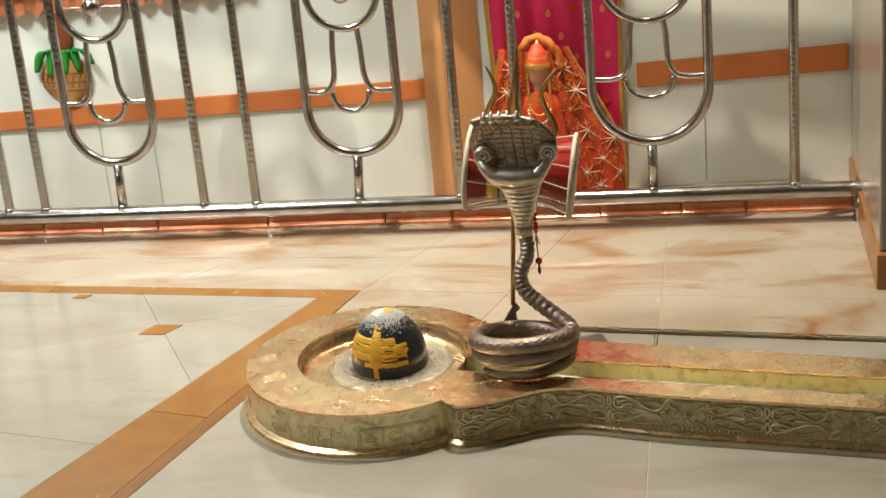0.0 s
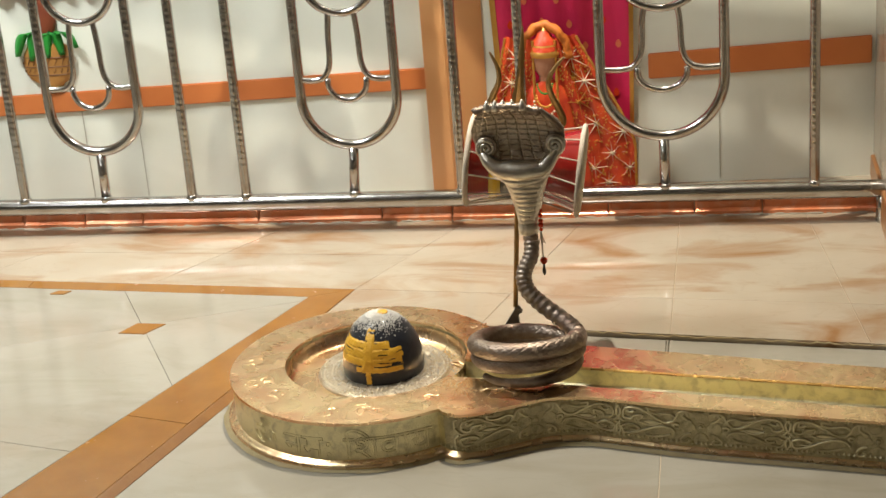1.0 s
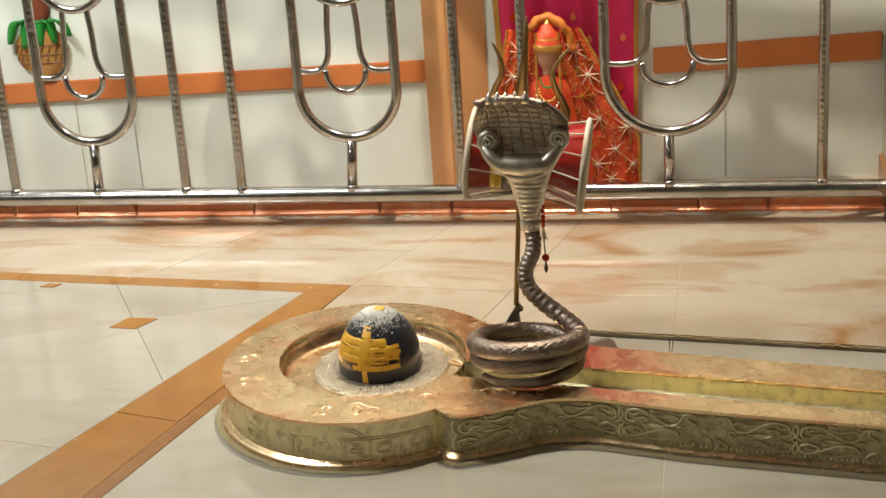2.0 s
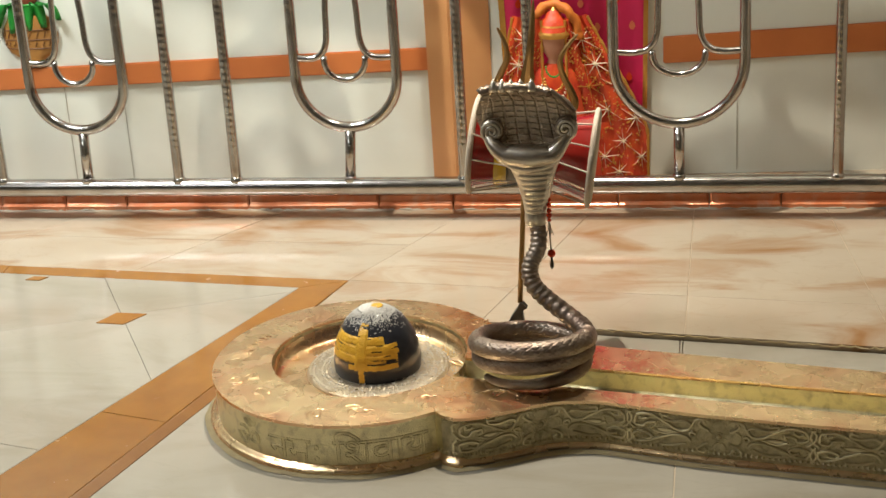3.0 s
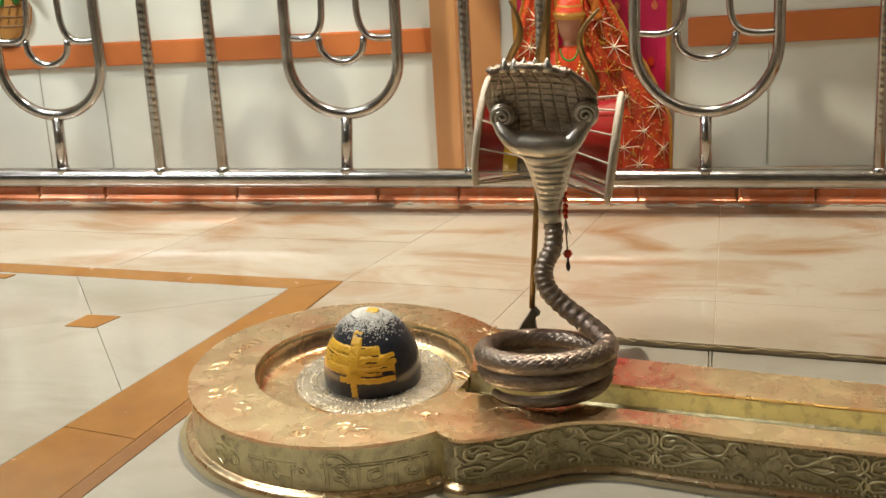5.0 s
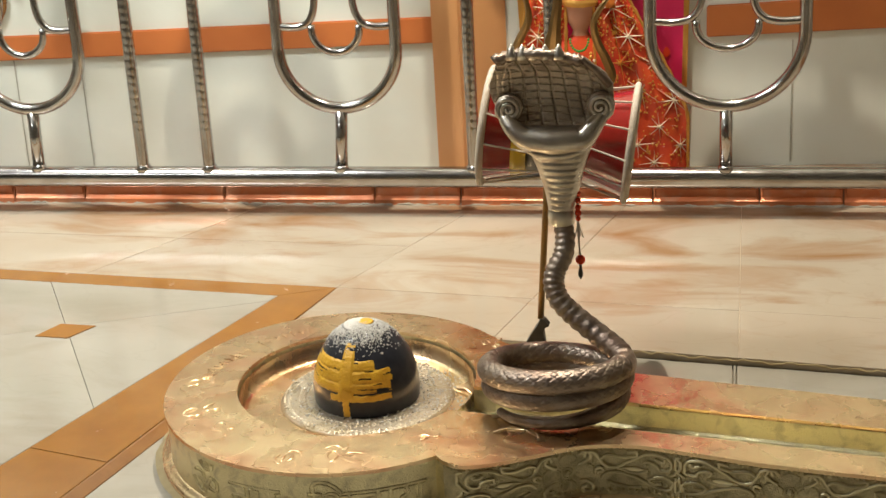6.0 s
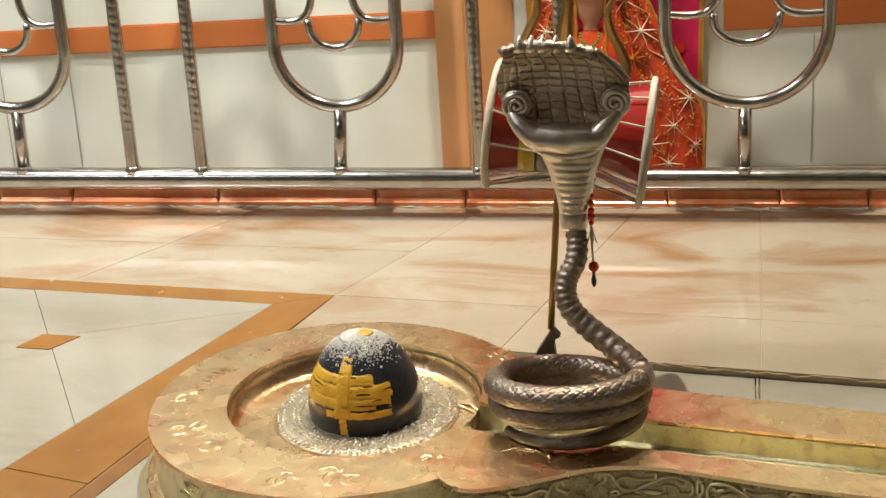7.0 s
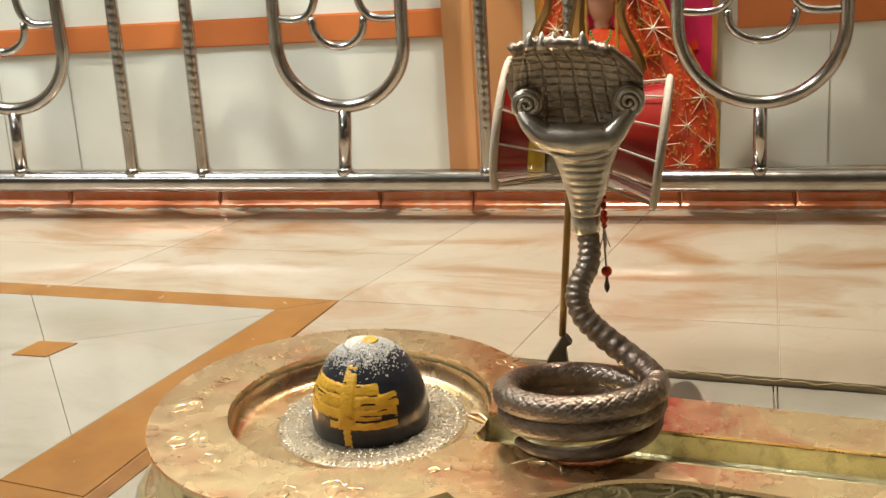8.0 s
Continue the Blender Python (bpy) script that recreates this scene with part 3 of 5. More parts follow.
def carve(solid, cutters, bevel):
    """The solid with the cutters taken out of it, as a plain mesh."""
    obs = []
    for b_ in [solid] + cutters:
        me = bpy.data.meshes.new("work")
        b_.to_mesh(me)
        b_.free()
        obs.append(new("work", me))
    for c in obs[1:]:
        md = obs[0].modifiers.new("cut", "BOOLEAN")
        md.object, md.operation, md.solver = c, "DIFFERENCE", "EXACT"
    bv = obs[0].modifiers.new("bevel", "BEVEL")
    bv.width, bv.segments, bv.limit_method, bv.angle_limit = bevel, 3, "ANGLE", radians(40)
    me = bpy.data.meshes.new_from_object(obs[0].evaluated_get(bpy.context.evaluated_depsgraph_get()))
    out = bmesh.new()
    out.from_mesh(me)
    for o in obs:
        m_ = o.data
        bpy.data.objects.remove(o)
        bpy.data.meshes.remove(m_)
    bpy.data.meshes.remove(me)
    return out


d = Vector((0.95 + 0.291, 2.755 - 2.966)).normalized()
nrm = Vector((-d.y, d.x))
ch = [Vector((-0.62, 3.015)) + nrm * s for s in (-0.045, 0.045)] + [Vector((1.1, 2.715)) + nrm * s for s in (0.047, -0.047)]
basin_r = RI
top = carve(prism(outline(), 0.0935, HB), [lathe([(basin_r, 0.05), (basin_r, 0.2)], (CX + 0.015, CY + 0.02, 0), 72), prism([tuple(v) for v in ch], 0.05, 0.2)], 0.0055)
top.transform(shift)
part("top_plate", top, M_BRASS, base, "smooth golden brass rim")
side_in = outline(-0.004)
sd = carve(prism(side_in, 0.010, 0.0940), [lathe([(basin_r, 0.052), (basin_r, 0.2)], (CX + 0.015, CY + 0.02, 0), 72), prism([tuple(v) for v in ch], 0.056, 0.2)], 0.001)
sd.transform(shift)
for fc in sd.faces:
    c = fc.calc_center_median()
    fc.material_index = 1 if c.x + CX > -0.597 and c.y + CY < 2.95 and abs(fc.normal.z) < 0.5 else 0
part("side_band", sd, [M_BRASS_SIDE, M_BRASS_DULL], base, "engraved brass side with scrolls")


def loft(rings):
    n = len(rings[0])
    v = [p for r in rings for p in r]
    f = [(i * n + j, i * n + (j + 1) % n, (i + 1) * n + (j + 1) % n, (i + 1) * n + j) for i in range(len(rings) - 1) for j in range(n)]
    return from_data(v, f)


rings = []
for off, z in ((0.009, 0.0), (0.0125, 0.0035), (0.0125, 0.008), (0.008, 0.0115), (0.002, 0.0125), (0.0005, 0.0155), (-0.006, 0.016)):
    rings.append([(x0 + (x - x0) * k_ - CX, y0 + (y - y0) * k_ - CY, z * (0.75 if k_ < 1 else 1)) for (x, y), (x0, y0) in zip(outline(off), outline(-0.004)) for k_ in (0.45 if x0 > -0.55 else 1.0,)])
grime = []
for off, z in ((0.010, 0.003), (0.017, 0.0025), (0.024, 0.0008)):
    row = []
    for i, (x, y) in enumerate(outline(off)):
        k_ = 0.006 * noise.noise(Vector((x * 23, y * 23, off * 40))) * (1 if off > 0.02 else 0.2)
        q = Vector((x - CX, y - CY))
        row.append((q.x + q.normalized().x * k_, q.y + q.normalized().y * k_, z))
    grime.append(row)
part("foot_moulding", loft(rings), M_BRASS, base, smooth=True)
part("grime_ring", loft(grime), M_GRIME, base, "ochre grime at the foot")
# basin floor and wall step
part("basin", lathe([(basin_r - 0.002, 0.088), (basin_r - 0.004, 0.062), (basin_r - 0.018, 0.0575), (0.02, 0.0570)], (0.015, 0.02, 0), 72, False), M_BRASS, base, smooth=True)


# bright lining of the channel
trough = []
for q, t_ in ((Vector((-0.55, 3.003)), 0), (Vector((1.0, 2.7325)), 1)):
    for s_, z_ in ((-0.0435, 0.0945), (-0.0425, 0.062), (-0.0385, 0.0585), (0.0385, 0.0585), (0.0425, 0.062), (0.0435, 0.0945)):
        trough.append((q.x + nrm.x * s_ - CX, q.y + nrm.y * s_ - CY, z_))
part("channel", from_data(trough, [(i, i + 1, i + 7, i + 6) for i in range(5)]), M_BRASS_SIDE, base, "olive brass channel")


def side_points(off):
    """The side's plan as a dense walk from the left of the round to the end of the spout, with outward normals."""
    o = outline(off)
    n_front = 72
    o = o[:n_front + 1][::-1][20:] + o[::-1][:len(o) - n_front - 1]
    out, acc = [], 0.0
    for a, b_ in zip(o, o[1:]):
        L = math.dist(a, b_)
        m = max(1, int(L / 0.002))
        for i in range(m):
            p = Vector(a).lerp(Vector(b_), i / m)
            t = (Vector(b_) - Vector(a)).normalized()
            out.append((p, Vector((t.y, -t.x)), acc + L * i / m))
        acc += L
    return out


SIDE = side_points(-0.004)
LEN = SIDE[-1][2]
ARC = [s[2] for s in SIDE]


def at_side(s, z, lift=0.0):
    i = min(max(int(np.searchsorted(ARC, s)), 0), len(SIDE) - 1)
    p, nn, _ = SIDE[i]
    return (p.x + nn.x * lift - CX, p.y + nn.y * lift - CY, z)


# index of the notch between round and spout
NOTCH = min(SIDE, key=lambda q: (q[0] - Vector((-0.600, 2.815))).length)[2]


def spiral(s0, z0, r, turns, hand, flip=1):
    out = []
    for k in range(int(turns * 14) + 1):
        t = k / 14 * 2 * math.pi
        rr = r * (1 - t / (turns * 2 * math.pi) * 0.82)
        out.append((s0 + hand * rr * math.cos(t), z0 + flip * rr * math.sin(t)))
    return out


def stroke(points, r=0.0017, lift=0.0003):
    if len(points) < 8:
        points = [(p.x, p.y) for p in smooth_path([(a, z, 0) for a, z in points], 6)]
    return tube([at_side(a, z, lift) for a, z in points], r, 6)


def leaf(s0, z0, length, width, angle, high=0.0026, n=14):
    """A low raised leaf or petal that starts at (s0, z0) on the side."""
    v, f = [], []
    for size, lift in ((1.0, 0.0), (0.86, high * 0.75), (0.45, high)):
        for q in range(n):
            t = 2 * math.pi * q / n
            u = length * (0.5 - 0.5 * size * math.cos(t))
            w = width * 0.5 * size * math.sin(t) * (1 - 0.25 * math.cos(t))
            v.append(at_side(s0 + u * math.cos(angle) - w * math.sin(angle), z0 + u * math.sin(angle) + w * math.cos(angle), lift))
    for k in (0, 1):
        for q in range(n):
            f.append((k * n + q, k * n + (q + 1) % n, (k + 1) * n + (q + 1) % n, (k + 1) * n + q))
    f.append(tuple(range(2 * n, 3 * n)))
    return from_data(v, f)


# one scroll's strokes beside a flower: along the side and up, in hundredths of its half width
SCROLLS = (((55, 62), (64, 82), (92, 74), (122, 22), (162, 14), (212, 46), (270, 76), (328, 66), (336, 22), (302, 12), (286, 34), (252, 38), (256, 18)),
           ((118, 28), (108, 46), (132, 64), (180, 54), (220, 62), (224, 80), (196, 76)),
           ((112, -36), (130, -14), (180, -12), (240, -38), (290, -62), (332, -66), (342, -32), (302, -18), (268, -32), (280, -50), (306, -44)),
           ((130, -50), (160, -62), (200, -72), (240, -70)),
           ((40, 30), (58, 38), (76, 58), (70, 78), (52, 84), (40, 74)),
           ((44, -34), (66, -44), (84, -66), (78, -84), (58, -84), (50, -70), (62, -62)),
           ((352, 80), (368, 62), (366, 30), (350, 8), (336, -4)),
           ((352, -80), (368, -60), (366, -28), (350, -8)),
           ((286, 58), (302, 48), (318, 52), (314, 62)),
           ((180, 4), (200, -6), (224, -10), (246, -4), (262, 4)),
           ((92, 4), (104, 12), (116, 6), (112, -6), (100, -8)))
UNIT = 0.0004
ZC = 0.0555


def flower(s):
    g = [leaf(s + 0.010 * math.cos(a), ZC + 0.010 * math.sin(a), 0.023 if k % 2 else 0.033, 0.030 if k % 2 else 0.027, a) for k, a in enumerate((0, math.pi / 2, math.pi, -math.pi / 2))]
    g.append(stroke([(s + 0.0085 * math.cos(t * math.pi / 8), ZC + 0.0085 * math.sin(t * math.pi / 8)) for t in range(17)], 0.0014))
    g.append(ball(at_side(s, ZC, 0.0008), 0.0056, 10, 6))
    return join(*g)


def scroll(s, hand):
    g = []
    for line in SCROLLS:
        path = smooth_path([(s + hand * u * UNIT * 1.2, ZC + w * UNIT, 0) for u, w in line], 5)
        g.append(tube([at_side(p.x, p.y, 0.0012) for p in path], 0.0029, 8))
    a = 0 if hand > 0 else math.pi
    g.append(leaf(s + hand * 160 * UNIT * 1.2, ZC + 0.001, 0.044, 0.010, a))
    return join(*g)


s = NOTCH + 0.216
while s + 0.15 < min(LEN, NOTCH + 1.45):
    part("flower_relief", flower(s), M_BRASS_DULL, base)
    for hand in (-1, 1):
        part("scroll_relief", scroll(s, hand), M_BRASS_RELIEF, base)
    s += 0.345

# beaded borders above and below the scrolls
beads = []
for z, step, r in ((0.0902, 0.0080, 0.0031), (0.0215, 0.0100, 0.0047)):
    s = NOTCH + 0.002
    while s < min(LEN, NOTCH + 1.3):
        c = at_side(s, z, 0.0005)
        beads.append([(c[0] + r * x, c[1] + r * y, c[2] + r * w) for x, y, w in ((1, 0, 0), (-1, 0, 0), (0, 1, 0), (0, -1, 0), (0, 0, 1), (0, 0, -1))])
        s += step
v, f = [], []
for b8 in beads:
    o = len(v)
    v += b8
    f += [(o + i, o + j, o + k) for i in (0, 1) for j in (2, 3) for k in (4, 5)]
bead_mesh = bpy.data.meshes.new("bead_border")
bead_mesh.from_pydata(v, [], f)
bead_mesh.materials.append(M_BRASS_RELIEF)
bb = new("bead_border", bead_mesh)
bb.parent = base
tagged(bb, kind="stuff")

# raised prayer letters round the side of the basin
def letters(text, s_mid, height, z0):
    c = bpy.data.curves.new("text", "FONT")
    c.body, c.size, c.fill_mode = text, 1.0, "NONE"
    c.resolution_u = 3
    o = new("text", c)
    bpy.context.view_layer.update()
    me = bpy.data.meshes.new_from_object(o.evaluated_get(bpy.context.evaluated_depsgraph_get()))
    xs = [q.co.x for q in me.vertices]
    ys = [q.co.y for q in me.vertices]
    k = height / (max(ys) - min(ys))
    mid = (max(xs) + min(xs)) / 2
    nb = {}
    for e in me.edges:
        nb.setdefault(e.vertices[0], []).append(e.vertices[1])
        nb.setdefault(e.vertices[1], []).append(e.vertices[0])
    g, seen = [], set()
    for v0 in nb:
        if v0 in seen:
            continue
        chain, cur = [v0], v0
        seen.add(v0)
        while True:
            nx = [q for q in nb[cur] if q not in seen]
            if not nx:
                break
            cur = nx[0]
            seen.add(cur)
            chain.append(cur)
        if len(chain) > 5:
            pts = [at_side(s_mid + (xs[i] - mid) * k * 1.08, z0 + (ys[i] - min(ys)) * k, 0.0005) for i in chain]
            g.append(tube(pts, 0.0013, 6, True))
    bpy.data.objects.remove(o)
    bpy.data.curves.remove(c)
    bpy.data.meshes.remove(me)
    return join(*g)


part("lettering", letters("\u0950 \u0928\u092e\u0903 \u093f\u0936\u0935\u093e\u092f", NOTCH - 0.232, 0.066, 0.0185), M_BRASS_SIDE, base, "raised prayer letters")

# worn raised marks on the rim, too worn to read
for k in range(15):
    a = math.radians(118 + 3.7 * k + (4 if k > 6 else 0))
    m = pose(0.246 * math.cos(a) , 0.246 * math.sin(a), HB, 0, 0, math.degrees(a) + 90)
    bmk = box(-0.0055, -0.002, -0.001, 0.0015 + 0.004 * (k % 2), 0.002, 0.0016, 0.0007)
    bmk2 = box(-0.002, -0.010, -0.001, 0.0015, 0.010, 0.0016, 0.0007)
    bmk = join(bmk, bmk2)
    bmk.transform(m)
    part("raised_mark", bmk, M_BRASS, base)


def flourish(x, y, r, n, seed):
    """Loose raised curls of hammered ornament, worn nearly flat."""
    random.seed(seed)
    g = []
    for k in range(n):
        a0 = 2 * math.pi * k / n + random.uniform(-0.4, 0.4)
        bend, reach = random.uniform(-1.9, 1.9), r * random.uniform(0.7, 1.15)
        pts = []
        for q in range(11):
            t = q / 10
            a = a0 + bend * t * t
            pts.append((x + reach * (0.12 + 0.88 * t) * math.cos(a), y + reach * (0.12 + 0.88 * t) * math.sin(a), HB - 0.0013))
        g.append(tube(pts, lambda t: 0.0012 + 0.0020 * math.sin(math.pi * t), 8))
    return g


for fx, fy, fr, fn, fs in ((-0.222, -0.105, 0.040, 5, 1), (-0.160, -0.175, 0.034, 4, 2), (0.045, -0.232, 0.040, 6, 3), (-0.040, -0.245, 0.030, 4, 4), (0.175, -0.175, 0.018, 3, 5), (-0.255, 0.005, 0.028, 4, 6), (0.225, 0.175, 0.034, 5, 7)):
    for curl in flourish(fx, fy, fr, fn, fs):
        part("embossed_curl", curl, M_BRASS, base, smooth=True)
part("embossed_leaf", join(*[tube([(0.27 + 0.02 * k, -0.155 + 0.012 * k, HB), (0.30 + 0.02 * k, -0.135 - 0.01 * k, HB + 0.001), (0.345, -0.16 - 0.008 * k, HB)], 0.0016, 6) for k in range(3)]), M_BRASS, base, smooth=True)

# ring of embossed metal and ash round the stone
LX, LY, LR = -0.770, 3.090, 0.0940
part("beaded_ring", lathe([(0.150, 0.0565), (0.147, 0.0615), (0.136, 0.0632), (0.088, 0.0622)], (LX - CX, LY - CY, 0), 64), M_WETASH, base, smooth=True)
ringbeads = []
for rr, n in ((0.1425, 96), (0.134, 90), (0.117, 78), (0.1085, 74)):
    for k in range(n):
        a = 2 * math.pi * (k + 0.5 * (rr > 0.125)) / n
        ringbeads.append(ball((LX - CX + rr * math.cos(a), LY - CY + rr * math.sin(a), 0.0622), 0.0040, 6, 4, 0.55))
tagged(part("beading", join(*ringbeads), M_WETASH, base, smooth=True), kind="stuff")
crumbs = []
random.seed(5)
for k in range(700):
    a = random.uniform(0, 2 * math.pi)
    rr = random.triangular(0.084, 0.15, 0.087) if k < 450 else random.uniform(0.09, 0.18)
    if k >= 450:
        a = random.uniform(-0.7, 1.2)
    bmi = bmesh.new()
    bmesh.ops.create_icosphere(bmi, subdivisions=1, radius=random.uniform(0.0007, 0.0022))
    bmi.transform(Matrix.Translation((LX - CX + rr * math.cos(a), LY - CY + rr * math.sin(a), 0.0585 if rr > 0.15 else 0.064)))
    crumbs.append(bmi)
tagged(part("ash_grit", join(*crumbs), M_ASH, base), kind="stuff")
part("carved_lotus", join(*[tube([(0.20 + 0.01 * k, 0.05 + 0.0 * k, 0.058), (0.17 + 0.02 * k, 0.075 + 0.004 * k, 0.0595), (0.13 + 0.03 * k, 0.06 + 0.02 * k, 0.058)], 0.0028, 6) for k in range(4)]), M_BRASS, base, smooth=True)

# ---- the black stone ----
lingam = tagged(empty("shiva_lingam", (LX, LY, 0.058)), label="polished black stone lingam with yellow paste bands and white ash cap", category="lingam")
LH = 0.146


def dome(t):
    """Radius and height of the stone at t from foot to crown."""
    z = LH * t
    return LR * (1 - max(0.0, (t - 0.06) / 0.94) ** 2.25) ** 0.5 * (0.96 + 0.04 * min(1, t * 5)), z


prof = [dome(1 - (1 - k / 40) ** 1.6) for k in range(41)]
prof[-1] = (0.0006, LH)
part("stone", lathe(prof, (0, 0, 0), 64), M_STONE, lingam, smooth=True)


def on_stone(a, t, lift):
    r, z = dome(t)
    return ((r + lift) * math.cos(a), (r + lift) * math.sin(a), z + lift * 0.3 + (lift if t > 0.85 else 0))


def smear(a0, a1, t0, t1, seed, lift=0.0016, na=34, nt_=16, rag=0.012):
    """A hand-smeared patch of paste that follows the stone, with uneven edges."""
    noise.seed_set(1)
    v, f, ok = [], [], []
    for i in range(na + 1):
        for j in range(nt_ + 1):
            a, t = a0 + (a1 - a0) * i / na, t0 + (t1 - t0) * j / nt_
            w = noise.noise(Vector((a * 3 + seed, t * 9, seed)))
            e = min(i / na, 1 - i / na) * 6, min(j / nt_, 1 - j / nt_) * 5
            q = min(1, min(e))
            v.append(on_stone(a + rag * 2 * noise.noise(Vector((t * 30, seed, 1))) * (i in (0, na)), t + rag * noise.noise(Vector((a * 14, seed, 7))), lift * (0.25 + 0.75 * q) + 0.0006 * w))
    for i in range(na):
        for j in range(nt_):
            a, t = a0 + (a1 - a0) * i / na, t0 + (t1 - t0) * j / nt_
            if noise.noise(Vector((a * 2.6 + seed * 3, t * 34, 2.2))) > 0.37:
                continue
            o = i * (nt_ + 1) + j
            f.append((o, o + 1, o + nt_ + 2, o + nt_ + 1))
    return from_data(v, f)


FA = math.radians(-88)
part("yellow_mark", smear(FA - 1.36, FA + 0.40, 0.605, 0.715, 1.0), M_YELLOW, lingam, "yellow turmeric paste band")
part("yellow_mark", smear(FA - 1.40, FA + 0.74, 0.470, 0.612, 2.3), M_YELLOW, lingam, "yellow turmeric paste band")
part("yellow_mark", smear(FA - 1.36, FA + 0.68, 0.358, 0.474, 3.1), M_YELLOW, lingam, "yellow turmeric paste band")
part("yellow_mark", smear(FA - 0.55, FA + 0.66, 0.255, 0.335, 4.7), M_YELLOW, lingam, "yellow turmeric paste band")
part("yellow_stripe", smear(FA - 0.38, FA - 0.06, 0.25, 0.87, 6.0, 0.0026, 10, 40, 0.006), M_YELLOW, lingam, "upright yellow paste stripe")
part("yellow_drip", smear(FA - 0.28, FA - 0.15, 0.06, 0.26, 7.0, 0.0015, 6, 16, 0.01), M_YELLOW, lingam)
random.seed(8)
cap = []
for k in range(4200):
    a = random.uniform(0, 2 * math.pi)
    t = 1 - abs(random.gauss(0, 0.085)) - (0.02 if math.sin(a) > 0 else 0)
    if t < 0.6 or (math.cos(a - 0.4) > 0.5 and random.random() < 0.6 and t < 0.9):
        continue
    t = min(t, 0.998)
    p = on_stone(a, t, 0.0003)
    bmi = bmesh.new()
    s_ = random.uniform(0.0006, 0.0017)
    bmesh.ops.create_icosphere(bmi, subdivisions=1, radius=s_)
    bmi.transform(Matrix.Translation(p))
    cap.append(bmi)


def join_many(bms):
    vs, fs = [], []
    for b_ in bms:
        o = len(vs)
        b_.verts.index_update()
        vs += [tuple(q.co) for q in b_.verts]
        fs += [tuple(o + q.index for q in fc.verts) for fc in b_.faces]
        b_.free()
    me = bpy.data.meshes.new("grains")
    me.from_pydata(vs, [], fs)
    return me


me = join_many(cap)
me.materials.append(M_ASH)
o = new("ash_powder", me)
o.parent = lingam
tagged(o, kind="stuff")
part("ash_cap", lathe([(dome(t)[0] + 0.0006, dome(t)[1] + 0.0008) for t in (0.955, 0.965, 0.975, 0.985, 0.995)] + [(0.0008, LH + 0.0012)], (-0.004, 0.002, 0), 40), M_ASH, lingam, "white ash on the crown", smooth=True)
part("yellow_dot", lathe([(0.014, LH - 0.0008), (0.012, LH + 0.0010), (0.001, LH + 0.0014)], (0.006, 0.003, 0), 24), M_YELLOW, lingam, smooth=True)

# ---- metal cobra ----
snake = tagged(empty("cobra_statue", (-0.43, 3.03, HB)), label="aged bronze coiled cobra with raised hood on the brass base", category="snake ornament")
SN = Vector((-0.43, 3.03, HB))
COIL_X, COIL_Y, COIL_R = -0.428, 3.005, 0.112
coil = []
for k in range(0, 1321):
    th = math.radians(212 + (1062 - 212) * k / 1320)
    turn = (math.degrees(th) - 212) / 360
    rr = COIL_R * (0.93 + 0.03 * turn)
    coil.append(Vector((COIL_X + rr * math.cos(th), COIL_Y + rr * math.sin(th), 0.1110 + 0.0290 * turn - 0.17 * min(1, turn / 1.4) * rr * math.sin(th))))
tail_len = len(coil)
rise = smooth_path([coil[-1], (-0.3160, 3.018, 0.171), (-0.328, 3.052, 0.175), (-0.364, 3.086, 0.190), (-0.404, 3.106, 0.214), (-0.431, 3.115, 0.239), (-0.441, 3.125, 0.264), (-0.438, 3.135, 0.286), (-0.426, 3.148, 0.309), (-0.424, 3.163, 0.336), (-0.4295, 3.174, 0.362)], 10)


def coil_r(t):
    return 0.007 + 0.0085 * min(1, t * 7) + 0.0046 * min(1, max(0, t - 0.1) * 1.6)


def scale_bump(i, j):
    """Lozenge scales between two families of crossing grooves, each swelling towards its tail end."""
    p, q = i / 15.0 + j / 8.0, i / 15.0 - j / 8.0
    g = min(abs(math.sin(math.pi * p)), abs(math.sin(math.pi * q)))
    return 0.925 + 0.075 * min(1.0, g / 0.5) ** 0.8 + 0.022 * noise.noise(Vector((i * 0.04, j * 0.2, 5)))


cl = tube([p - SN for p in coil], coil_r, 72, bump=scale_bump)
part("coil", cl, M_SNAKE, snake, "scaly brown bronze coils", smooth=True)
nk = tube([p - SN for p in rise], lambda t: 0.0196 - 0.0036 * t, 28, bump=lambda i, j: 0.93 + 0.16 * abs(math.sin(i * math.pi / 4)) if 3 < j < 26 else 1.0)
part("neck", nk, M_SNAKE, snake, "ribbed bronze neck", smooth=True)
COLLAR = lathe([(0.0185, 0.383), (0.0215, 0.385), (0.0220, 0.398), (0.0210, 0.412), (0.0185, 0.415)], (-0.4225 - SN.x, 3.1 - SN.y, -SN.z), 28)

# the hood's parts are drawn at one size, then scaled about a camera position: larger and further back, fitted to its
# view
VIEW_PUSH = Matrix.Translation(-SN) @ Matrix.Translation((0.0045, -0.0154, -0.0390)) @ Matrix.Scale(1.029, 4) @ Matrix.Translation(SN)


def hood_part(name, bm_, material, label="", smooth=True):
    bm_.transform(VIEW_PUSH)
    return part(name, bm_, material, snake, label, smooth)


# hood: (height, left edge, right edge, lean towards the viewer)
HOOD = [(0.411, -0.444, -0.400, 0.002), (0.438, -0.447, -0.393, -0.004), (0.483, -0.458, -0.382, -0.012), (0.516, -0.471, -0.371, -0.015), (0.537, -0.481, -0.360, -0.014),
        (0.554, -0.496, -0.350, -0.010), (0.575, -0.518, -0.337, -0.004), (0.602, -0.529, -0.333, -0.002), (0.624, -0.531, -0.334, -0.006), (0.645, -0.523, -0.345, -0.014), (0.661, -0.517, -0.366, -0.024), (0.676, -0.507, -0.392, -0.034)]


